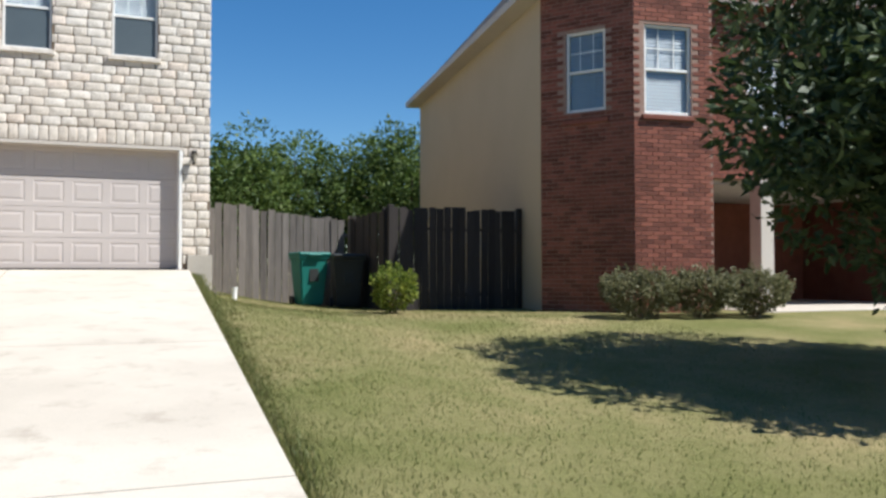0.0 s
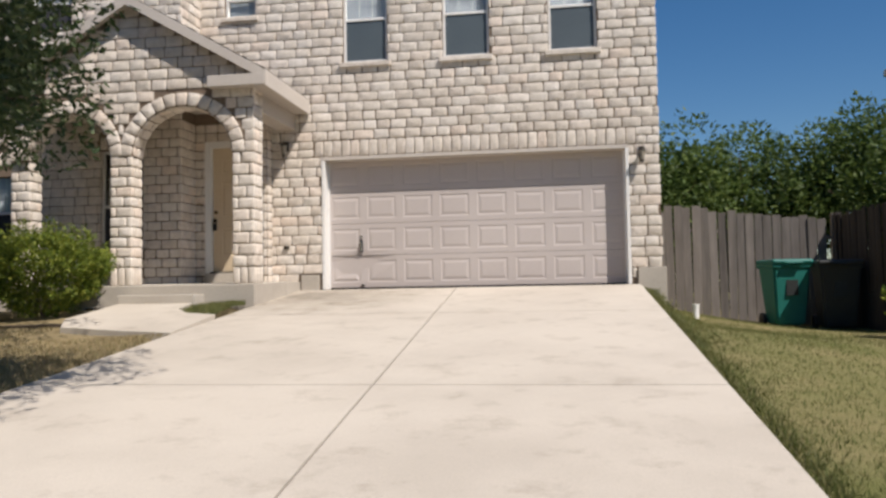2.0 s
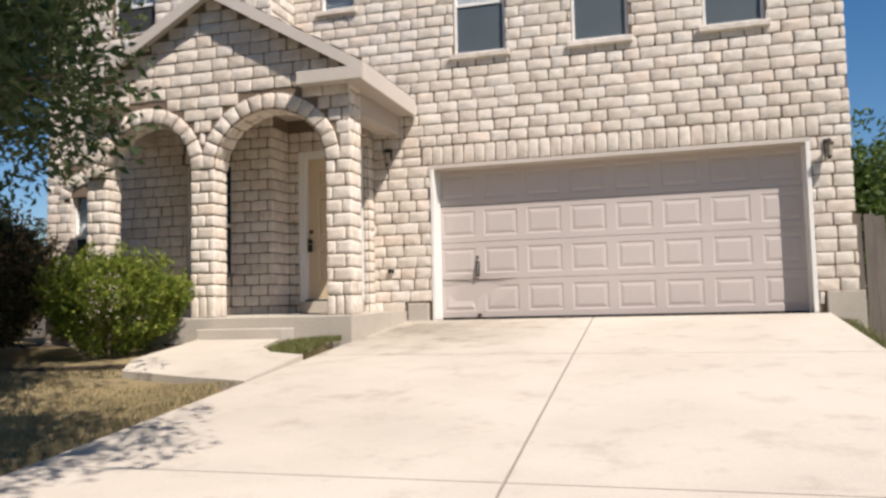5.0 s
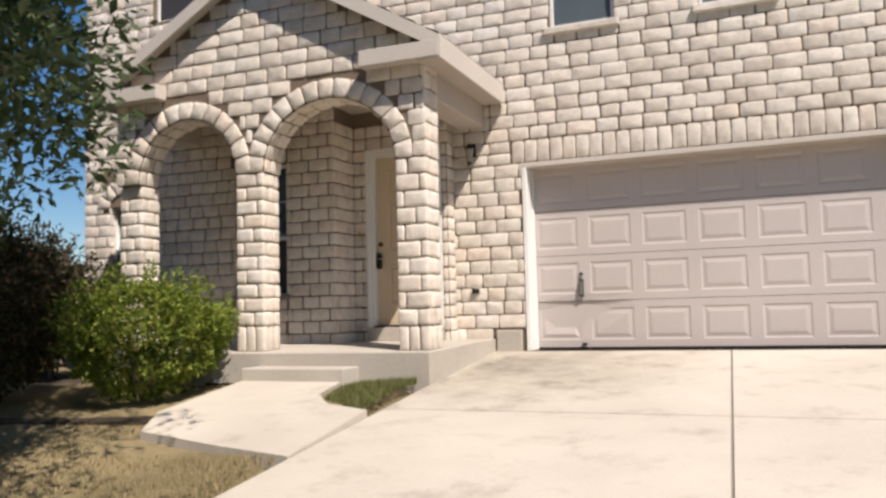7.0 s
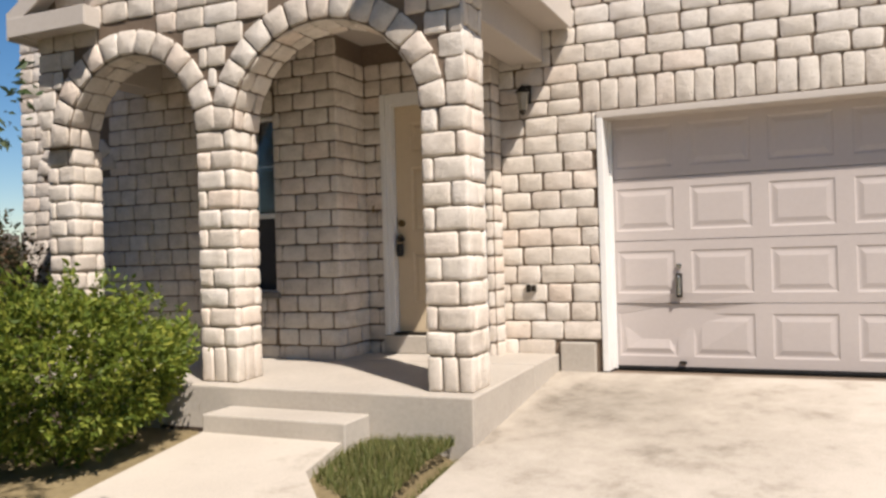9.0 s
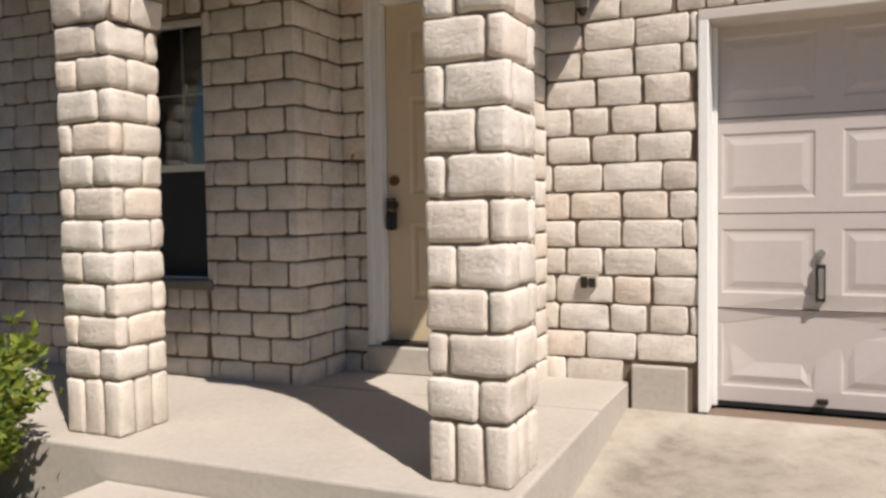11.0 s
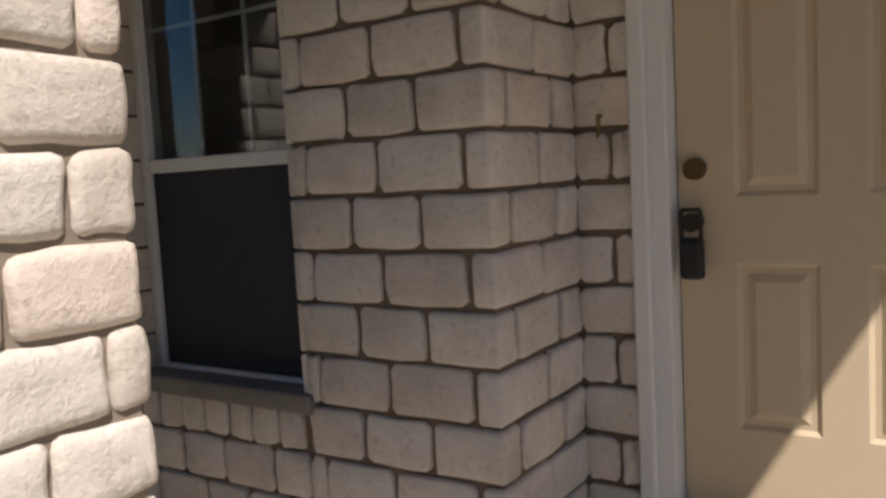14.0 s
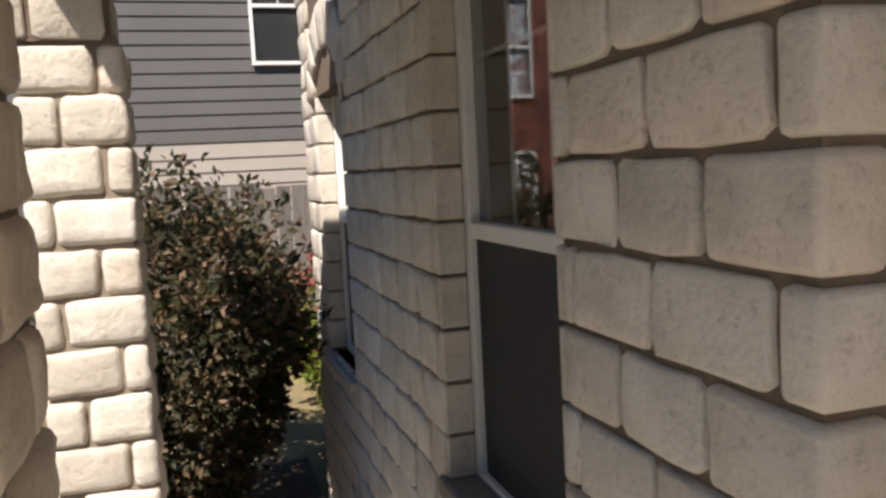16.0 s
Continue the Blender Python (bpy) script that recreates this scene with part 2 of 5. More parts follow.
def add_box(bm, lo, hi, bev=0.0, m=None):
    r = bmesh.ops.create_cube(bm, size=1.0)
    vs = r["verts"]
    s = [b - a for a, b in zip(lo, hi)]
    c = [(a + b) / 2 for a, b in zip(lo, hi)]
    for v in vs:
        v.co = Vector((v.co.x * s[0] + c[0], v.co.y * s[1] + c[1], v.co.z * s[2] + c[2]))
    if bev > 0:
        es = {e for v in vs for e in v.link_edges}
        r2 = bmesh.ops.bevel(bm, geom=list(es), offset=min(bev, min(s) * 0.45), segments=2, affect="EDGES", profile=0.5)
        vs = list({v for f in r2["faces"] for v in f.verts} | {v for v in vs if v.is_valid})
    if m is not None:
        bmesh.ops.transform(bm, matrix=m, verts=[v for v in vs if v.is_valid])
    return vs


def box(lo, hi, bev=0.0):
    bm = bmesh.new()
    add_box(bm, lo, hi, bev)
    return bm


def add_cyl(bm, p, q, r0, r1=None, seg=12):
    p, q = Vector(p), Vector(q)
    d = q - p
    m = Matrix.Translation((p + q) / 2) @ d.to_track_quat("Z", "Y").to_matrix().to_4x4()
    bmesh.ops.create_cone(bm, cap_ends=True, segments=seg, radius1=r0, radius2=r0 if r1 is None else r1, depth=d.length, matrix=m)


def cyl(p, q, r0, r1=None, seg=12):
    bm = bmesh.new()
    add_cyl(bm, p, q, r0, r1, seg)
    return bm


def prism(outline, y0, y1):
    """An outline in x and z, drawn out from y0 to y1."""
    bm = bmesh.new()
    a = [bm.verts.new((x, y0, z)) for x, z in outline]
    b = [bm.verts.new((x, y1, z)) for x, z in outline]
    bm.faces.new(a)
    bm.faces.new(b[::-1])
    n = len(a)
    for i in range(n):
        bm.faces.new((a[i], b[i], b[(i + 1) % n], a[(i + 1) % n]))
    return bm


RS = random.Random(7)


def pillow(quad, depth=0.03, wob=0.006, cut=0.022, rs=RS):
    """One rough stone face over four corners (u, v), standing depth proud: vertices (u, v, n) and faces."""
    pts = []
    for i in range(4):
        p, a, b = quad[i], quad[i - 1], quad[(i + 1) % 4]
        for o in (a, b):
            d = (o[0] - p[0], o[1] - p[1])
            l = max(math.hypot(*d), 1e-6)
            k = min(cut * rs.uniform(0.6, 1.5), l * 0.4) / l
            pts.append((p[0] + d[0] * k + rs.uniform(-wob, wob), p[1] + d[1] * k + rs.uniform(-wob, wob)))
        m = rs.uniform(0.35, 0.65)
        pts.append((p[0] + d[0] * m + rs.uniform(-wob, wob), p[1] + d[1] * m + rs.uniform(-wob, wob)))
    c = len(pts)
    cu, cv = sum(p[0] for p in pts) / c, sum(p[1] for p in pts) / c
    w = max(abs(p[0] - cu) for p in pts)
    h = max(abs(p[1] - cv) for p in pts)
    vs, fs = [], []
    tilt = (rs.uniform(-1, 1) * 0.005, rs.uniform(-1, 1) * 0.005)
    for inset, n in ((0.0, -0.01), (0.0005, depth * 0.5), (0.003, depth * 0.84), (0.009, depth)):
        for u, v in pts:
            su, sv = 1 - inset / max(w, 0.03), 1 - inset / max(h, 0.03)
            uu, vv = cu + (u - cu) * su, cv + (v - cv) * sv
            nn = n
            if n > 0.01:
                nn = n + tilt[0] * (u - cu) / w + tilt[1] * (v - cv) / h + rs.uniform(-0.0012, 0.0012)
            vs.append((uu, vv, nn))
    vs.append((cu, cv, depth + rs.uniform(0.001, 0.004)))
    for r in range(3):
        for i in range(c):
            j = (i + 1) % c
            fs.append((r * c + i, r * c + j, r * c + c + j, r * c + c + i))
    for i in range(c):
        fs.append((3 * c + i, 3 * c + (i + 1) % c, 4 * c))
    return vs, fs


def basis(origin, u, n):
    """From (along, up, out) of a wall face to the world."""
    u, n = Vector(u), Vector(n)
    return Matrix(((u.x, 0, n.x, origin[0]), (u.y, 0, n.y, origin[1]), (u.z, 1, n.z, origin[2]), (0, 0, 0, 1)))


PILLOWS = {}


def block_mesh(w, h, variant):
    key = (round(w, 3), round(h, 3), variant)
    if key not in PILLOWS:
        rs = random.Random(str(key))
        q = [(-w / 2, -h / 2), (w / 2, -h / 2), (w / 2, h / 2), (-w / 2, h / 2)]
        vs, fs = pillow(q, 0.0145, 0.004, 0.013, rs)
        PILLOWS[key] = mesh_from("stone_block", vs, fs, STONE, True)
    return PILLOWS[key]


def blocks(m, width, rows, keep, near, parent, gap=0.011, seed=1, widths=(0.2, 0.22, 0.25, 0.28), corner=(0, 0)):
    """Coursed rough stones over a wall face. keep(u0, v0, u1, v1) gives the free stretches (u0, u1) of a stone's place;
    near(u, v) says which stones are objects of their own, the rest are joined."""
    rs = random.Random(seed)
    vs, fs = [], []
    for i, (v0, v1) in enumerate(rows):
        u = -rs.uniform(0.0, 0.12) if i % 2 else -0.0
        while u < width:
            w = rs.choice(widths)
            a, b = max(u, 0.0), min(u + w, width)
            u += w
            for p, q in keep(a, v0, b, v1):
                if q - p < 0.045:
                    continue
                bw, bh = q - p - gap, v1 - v0 - gap
                cu, cv = (p + q) / 2, (v0 + v1) / 2
                if near(cu, cv):
                    bw = round(bw / 0.02) * 0.02 if bw > 0.1 else round(bw / 0.01) * 0.01
                    put("stone_block", block_mesh(bw, bh, rs.randrange(4)), parent, m @ Matrix.Translation((cu, cv, 0)))
                else:
                    q4 = [(p + gap / 2, v0 + gap / 2), (q - gap / 2, v0 + gap / 2), (q - gap / 2, v1 - gap / 2), (p + gap / 2, v1 - gap / 2)]
                    a4, f4 = pillow(q4, 0.0145, 0.004, 0.013, rs)
                    k = len(vs)
                    vs += [m @ Vector(t) for t in a4]
                    fs += [tuple(k + t for t in f) for f in f4]
    if vs:
        ob = put("stone_courses", mesh_from("stone_courses", vs, fs, STONE_J, True), parent)
        ob["kind"] = "stuff"


def cut_out(openings):
    """Keeps stones clear of rectangles (u0, v0, u1, v1)."""
    def keep(a, v0, b, v1):
        parts = [(a, b)]
        for p, q, r, s in openings:
            if v1 > q + 0.03 and v0 < s - 0.03:
                nxt = []
                for c, d in parts:
                    if d <= p or c >= r:
                        nxt.append((c, d))
                    else:
                        nxt += [(c, min(d, p)), (max(c, r), d)]
                parts = [t for t in nxt if t[1] > t[0]]
        return parts
    return keep


def wall_box(bm, x0, x1, y0, y1, z0, z1, openings):
    """A wall along x between y0 and y1 with rectangular holes (x0, z0, x1, z1) through it."""
    xs = sorted({x0, x1, *[o[0] for o in openings], *[o[2] for o in openings]})
    zs = sorted({z0, z1, *[o[1] for o in openings], *[o[3] for o in openings]})
    for i in range(len(xs) - 1):
        for j in range(len(zs) - 1):
            cx, cz = (xs[i] + xs[i + 1]) / 2, (zs[j] + zs[j + 1]) / 2
            if not any(o[0] < cx < o[2] and o[1] < cz < o[3] for o in openings):
                add_box(bm, (xs[i], y0, zs[j]), (xs[i + 1], y1, zs[j + 1]))
    bmesh.ops.remove_doubles(bm, verts=bm.verts, dist=0.0005)
    inner = [f for f in bm.faces if sum(1 for g in bm.faces if g is not f and (g.calc_center_median() - f.calc_center_median()).length < 1e-4)]
    bmesh.ops.delete(bm, geom=inner, context="FACES")


def rows_of(z0, z1, h):
    n = max(1, round((z1 - z0) / h))
    d = (z1 - z0) / n
    return [(z0 + i * d, z0 + (i + 1) * d) for i in range(n)]


# ---- ground ----
def smooth(a, b, x):
    t = min(max((x - a) / (b - a), 0), 1)
    return t * t * (3 - 2 * t)


GRADE = 0.108


def drive_z(y):
    return GRADE * min(y, 0.0) if y > -15.5 else GRADE * -15.5 - 0.02 * (-15.5 - y)


def ground_z(x, y):
    d = drive_z(y) - 0.03
    if y < -17.5:
        return drive_z(y) - 0.05
    if x > 2.3:
        s = smooth(4.8, 8.2, x)
        t = -0.74 + min(0.0, (y + 4) * 0.075)
        z = d * (1 - s) + t * s
        z -= 0.3 * smooth(5.03, 5.6, x) * (1 - smooth(5.6, 8.2, x)) * smooth(-5, -0.5, y)
        return z
    l = min(-0.175 + (min(y, -2.28) + 2.28) * 0.145, -0.19) if y > -4.6 else d
    if x < -0.3:
        return l - 0.05 * smooth(-0.4, -1.5, x)
    return d


def sheet(name, xs, ys, zfun, material):
    vs = [(x, y, zfun(x, y)) for y in ys for x in xs]
    n = len(xs)
    fs = [(j * n + i, j * n + i + 1, (j + 1) * n + i + 1, (j + 1) * n + i) for j in range(len(ys) - 1) for i in range(n - 1)]
    return put(name, mesh_from(name, vs, fs, material, True))


def spaced(*runs):
    out = []
    for a, b, s in runs:
        k = int(round((b - a) / s))
        out += [a + (b - a) * i / k for i in range(k)]
    return out + [runs[-1][1]]


GX = spaced((-400, -60, 40), (-60, -12, 4), (-12, 16, 0.35), (16, 60, 4), (60, 400, 40))
GY = spaced((-400, -60, 40), (-60, -18, 3), (-18, 4, 0.35), (4, 60, 4), (60, 400, 40))


def lawn_z(x, y):
    z = ground_z(x, y) + 0.012 * noise.noise(Vector((x * 1.3, y * 1.3, 0)))
    if -0.5 < x < 5.1 and -17 < y < 0.6:
        z -= 0.15
    if -6.2 < x < 5.6 and y > -1.9:
        z = min(z, -0.32) if x < -0.3 else z - 0.15
    return z


tagged(sheet("ground", GX, GY, lawn_z, LAWN), "sunlit lawn of short green and straw-coloured grass", "ground", kind="structure")
tagged(sheet("road", spaced((-60, 60, 5)), spaced((-27, -18.5, 1.0)), lambda x, y: drive_z(y) - 0.02, ASPHALT), "dark asphalt street with plain surface", "road", kind="structure")

# driveway in slabs between the joints
drive = tagged(empty("driveway"), "sloping pale concrete driveway with dark expansion joints", "driveway", kind="structure")
DX = [-0.40, 5.03]


def mid_joint(y):
    return 2.19 - 0.04 * y


DY = [-17.6, -14.6, -10.7, -6.8, -2.9, -0.02]
for i in range(2):
    for j in range(5):
        bm = bmesh.new()
        y0, y1 = DY[j] + 0.008, DY[j + 1] - 0.008
        left = [DX[0] if i == 0 else mid_joint(y) + 0.009 for y in (y0, y1)]
        right = [mid_joint(y) - 0.009 if i == 0 else DX[1] for y in (y0, y1)]
        top = [bm.verts.new((x, y, drive_z(y))) for x, y in ((left[0], y0), (right[0], y0), (right[1], y1), (left[1], y1))]
        bot = [bm.verts.new((v.co.x, v.co.y, v.co.z - 0.12)) for v in top]
        bm.faces.new(top)
        bm.faces.new(bot[::-1])
        for k in range(4):
            bm.faces.new((top[k], bot[k], bot[(k + 1) % 4], top[(k + 1) % 4]))
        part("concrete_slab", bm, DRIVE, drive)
bm = bmesh.new()
vj = [bm.verts.new((x, y, drive_z(y) - 0.012)) for x, y in ((DX[0] + .05, -17.5), (DX[1] - .05, -17.5), (DX[1] - .05, -15.5), (DX[1] - 0.05, -0.03), (DX[0] + .05, -0.03), (DX[0] + .05, -15.5))]
bm.faces.new((vj[0], vj[1], vj[2], vj[5]))
bm.faces.new((vj[5], vj[2], vj[3], vj[4]))
part("joint_filler", bm, JOINT, drive)


def poly_slab(name, outline, zfun, thick, material, label, cat):
    bm = bmesh.new()
    top = [bm.verts.new((x, y, zfun(x, y))) for x, y in outline]
    bot = [bm.verts.new((x, y, zfun(x, y) - thick)) for x, y in outline]
    bm.faces.new(top)
    bm.faces.new(bot[::-1])
    n = len(top)
    for k in range(n):
        bm.faces.new((top[k], bot[k], bot[(k + 1) % n], top[(k + 1) % n]))
    bmesh.ops.triangulate(bm, faces=[f for f in bm.faces if len(f.verts) > 4])
    return tagged(part(name, bm, material), label, cat, kind="structure")


WALK = [(-2.25, -2.28), (-1.15, -2.28), (-1.12, -2.75), (-0.85, -3.05), (-0.41, -3.2), (-0.41, -4.35), (-1.1, -4.2), (-2.0, -3.95), (-2.3, -3.4)]
poly_slab("pavement", WALK, lambda x, y: -0.155 + (y + 2.28) * 0.145, 0.1, DRIVE, "short pale concrete front walk to the porch steps", "walkway")

# ---- the stone house ----
ZT = 5.70        # wall head
CW = 0.158       # course height, main wall
CP = 0.147       # course height, porch
PROUD = 0.016

# garage wall: opening 0 to 4.9 wide
G_OP = (0.0, -0.02, 4.9, 2.16)
WINS = [(0.38, 3.70, 1.12, 5.15), (2.03, 3.70, 2.78, 5.15), (3.72, 3.70, 4.47, 5.15)]
SMALL = (-1.66, 4.58, -1.12, 5.2)
wall_garage = tagged(empty("wall_garage"), "cream limestone block front wall of a two-storey house", "wall", kind="structure")
bm = bmesh.new()
wall_box(bm, -2.1, 5.38 - PROUD, PROUD, 0.26, -0.6, ZT, [G_OP, SMALL, *WINS])
part("mortar_backing", bm, MORTAR, wall_garage)
part("foundation", box((5.0, -0.035, -0.75), (5.42, 0.2, 0.26), 0.01), CONCRETE_F, wall_garage, "bare concrete foundation foot")
part("foundation", box((-0.36, -0.03, -0.75), (-0.06, 0.1, 0.24), 0.01), CONCRETE_F, wall_garage, "bare concrete foundation foot")
WX0 = -2.1
mw = basis((WX0, PROUD, 0), (1, 0, 0), (0, -1, 0))
ops = [(o[0] - WX0, o[1], o[2] - WX0, o[3]) for o in (G_OP, SMALL, *WINS)]
SOLD = (0.0 - WX0 - 0.12, 2.16, 4.9 - WX0 + 0.12, 2.43)
ops.append(SOLD)
ops += [(4.98 - WX0, -1, 6 - WX0, 0.27), (-0.38 - WX0, -1, -0.0 - WX0, 0.25)]
ops.append((-10, -1, -0.95 - WX0, 3.1))
keep_w = cut_out(ops)
blocks(mw, 5.38 - WX0, rows_of(0.1, 2.16, CW), keep_w, lambda u, v: True, wall_garage, seed=3, widths=(0.22, 0.26, 0.29, 0.33))
blocks(mw, 5.38 - WX0, rows_of(2.16, 2.43, 0.135), keep_w, lambda u, v: False, wall_garage, seed=4)
blocks(mw, 5.38 - WX0, rows_of(2.43, ZT, CW), keep_w, lambda u, v: v < 3.6, wall_garage, seed=5, widths=(0.22, 0.26, 0.29, 0.33))
# upright course over the garage opening
ns = 34
for i in range(ns):
    u0 = SOLD[0] + (SOLD[2] - SOLD[0]) * i / ns
    w = (SOLD[2] - SOLD[0]) / ns - 0.014
    put("soldier_block", block_mesh(round(w, 2), 0.25, i % 4), wall_garage, mw @ Matrix.Translation((u0 + w / 2 + 0.007, 2.295, 0)))

# side walls, rear and roof of the house
tagged(part("wall_right", box((5.16, 0.26, -0.6), (5.38, 9.0, ZT)), STUCCO), "plain side wall of the stone house", "wall", kind="structure")
tagged(part("wall_left", box((-5.9, -0.45, -0.6), (-5.7, 9.0, ZT)), STUCCO), "plain side wall of the stone house", "wall", kind="structure")
tagged(part("wall_rear", box((-5.9, 8.8, -0.6), (5.38, 9.0, ZT)), STUCCO), "plain rear wall of the stone house", "wall", kind="structure")


def hip_roof(name, x0, x1, y0, y1, z, rise, material, label, over=0.35):
    bm = bmesh.new()
    x0, x1, y0, y1 = x0 - over, x1 + over, y0 - over, y1 + over
    k = min(x1 - x0, y1 - y0) / 2
    lo = [bm.verts.new(p) for p in ((x0, y0, z), (x1, y0, z), (x1, y1, z), (x0, y1, z))]
    up = [bm.verts.new((p.co.x, p.co.y, z + 0.16)) for p in lo]
    if x1 - x0 > y1 - y0:
        ra, rb = bm.verts.new((x0 + k, (y0 + y1) / 2, z + rise)), bm.verts.new((x1 - k, (y0 + y1) / 2, z + rise))
        bm.faces.new((up[0], up[1], rb, ra)), bm.faces.new((up[1], up[2], rb)), bm.faces.new((up[2], up[3], ra, rb)), bm.faces.new((up[3], up[0], ra))
    else:
        ra, rb = bm.verts.new(((x0 + x1) / 2, y0 + k, z + rise)), bm.verts.new(((x0 + x1) / 2, y1 - k, z + rise))
        bm.faces.new((up[0], up[1], ra)), bm.faces.new((up[1], up[2], rb, ra)), bm.faces.new((up[2], up[3], rb)), bm.faces.new((up[3], up[0], ra, rb))
    bm.faces.new(lo[::-1])
    for i in range(4):
        bm.faces.new((lo[i], lo[(i + 1) % 4], up[(i + 1) % 4], up[i]))
    return tagged(part(name, bm, material), label, "roof", kind="structure")


hip_roof("roof_main", -5.9, 5.38, 0.0, 9.0, ZT, 3.2, SHINGLE, "brown shingle hip roof of the stone house", 0.1)
hip_roof("roof_bay", -5.9, -2.1, -0.7, 4.0, ZT + 0.004, 1.6, SHINGLE, "brown shingle roof over the front bay", 0.08)

# porch rear wall with two windows, and the step back to the door
YB = -0.715
XI = -2.08
W_N = (-3.49, 0.69, -2.725, 2.30)
W_L = (-5.46, 0.68, -4.80, 1.95)
wall_porch = tagged(empty("wall_porch"), "shaded cream limestone block wall behind the porch", "wall", kind="structure")
bm = bmesh.new()
wall_box(bm, -5.9 + PROUD, XI - PROUD, YB + PROUD, YB + 0.26, -0.6, ZT, [W_N, W_L, (-4.75, 4.35, -4.0, 5.2)])
part("mortar_backing", bm, MORTAR, wall_porch)
mp = basis((-5.9, YB + PROUD, 0), (1, 0, 0), (0, -1, 0))
opp = [(o[0] + 5.9, o[1], o[2] + 5.9, o[3]) for o in (W_N, W_L, (-4.75, 4.35, -4.0, 5.2))]
opp += [(W_L[0] + 5.9 - 0.12, W_L[3] - 0.05, W_L[2] + 5.9 + 0.12, W_L[3] + 0.42), (W_N[0] + 5.9 - 0.02, W_N[3], W_N[2] + 5.9 + 0.02, W_N[3] + 0.22)]
opp += [(W_N[0] + 5.9 - 0.02, W_N[1] - 0.09, W_N[2] + 5.9 + 0.02, W_N[1])]
blocks(mp, 5.9 + XI, rows_of(0.10, 2.75, CP), cut_out(opp + [(W_N[2] + 5.9, 0.0, 9.0, 2.76)]), lambda u, v: 1.9 < u and v < 2.4, wall_porch, seed=8, widths=(0.19, 0.21, 0.24))
blocks(mp, 5.9 + XI, rows_of(2.75, ZT, CW), cut_out(opp), lambda u, v: False, wall_porch, seed=9)
blocks(mp, 5.9 + XI, rows_of(-0.6, 0.10, CP), cut_out(opp), lambda u, v: False, wall_porch, seed=10)
# bond of the pier beside the near window: the corner stones run alternately along the wall and round the corner


def rough_block(lo, hi, seed, bev=0.016, rough=0.006, cuts=2):
    """A rock-faced stone: a rounded box with an uneven skin."""
    bm = bmesh.new()
    add_box(bm, lo, hi, bev)
    bmesh.ops.subdivide_edges(bm, edges=[e for e in bm.edges if e.calc_length() > 0.05], cuts=cuts, use_grid_fill=True)
    for v in bm.verts:
        f = Vector((v.co.x * 8, v.co.y * 8, v.co.z * 8 + seed * 3.1))
        v.co += noise.noise_vector(f) * rough + noise.noise_vector(f * 3.1) * rough * 0.6
    me = bpy.data.meshes.new("stone_block")
    bm.to_mesh(me)
    bm.free()
    me.polygons.foreach_set("use_smooth", [True] * len(me.polygons))
    me.materials.append(STONE)
    return me


PIER = XI - W_N[2]
for i, (v0, v1) in enumerate(rows_of(0.10, 2.75, CP)):
    if i % 2:
        front, a, b = [0.0, 0.205], 0.215, 0.10
    else:
        front, a, b = [0.0, 0.058, 0.30], 0.078, 0.27
    stops = front + [PIER - a]
    for p, q in zip(stops, stops[1:]):
        put("stone_block", block_mesh(round(q - p - 0.013, 2), round(v1 - v0 - 0.012, 3), (i + int(p * 10)) % 4), wall_porch, mp @ Matrix.Translation((W_N[2] + 5.9 + (p + q) / 2, (v0 + v1) / 2, 0)))
    put("quoin_block", rough_block((XI - a + 0.006, YB, v0 + 0.006), (XI - 0.001, YB + b - 0.005, v1 - 0.006), i, 0.013, 0.0035, 1), wall_porch)
# stones laid on edge under the near window
for i in range(7):
    put("sill_block", block_mesh(0.095, 0.12, i % 4), wall_porch, mp @ Matrix.Translation((W_N[0] + 5.9 + 0.055 + i * 0.107, 0.607, 0)))
for i in range(6):
    put("soldier_block", block_mesh(0.11, 0.20, i % 4), wall_porch, mp @ Matrix.Translation((W_N[0] + 5.9 + 0.065 + i * 0.125, W_N[3] + 0.11, 0)))


def arch_ring(m, cu, spring, half, rise, thick, count, parent, seed, lo=0.0, hi=math.pi):
    """Wedge stones over an arch, as joined pieces with depth."""
    rs = random.Random(seed)
    for i in range(count):
        a0, a1 = lo + (hi - lo) * (i + 0.04) / count, lo + (hi - lo) * (i + 0.96) / count
        q = []
        for r, a in ((0.012, a1), (0.012, a0), (thick, a0), (thick, a1)):
            q.append((cu + (half + r) * math.cos(a), spring + (rise + r) * math.sin(a)))
        vs, fs = pillow(q, 0.022, 0.004, 0.016, rs)
        put("voussoir", mesh_from("voussoir", vs, fs, STONE, True), parent, m)


for hole, side in ((W_N, 0), (W_N, 1), (W_L, 0), (W_L, 1)):
    xr = hole[2] if side else hole[0]
    for v0, v1 in rows_of(0.10, 2.75, CP):
        a, b = max(v0, hole[1]), min(v1, hole[3])
        if b - a > 0.04:
            part("reveal_block", box((xr - 0.012, YB + 0.004, a + 0.005), (xr + 0.012, YB + 0.084, b - 0.005), 0.006), STONE, wall_porch)

arch_ring(mp, (W_L[0] + W_L[2]) / 2 + 5.9, W_L[3] - 0.02, 0.33, 0.2, 0.22, 7, wall_porch, 3)

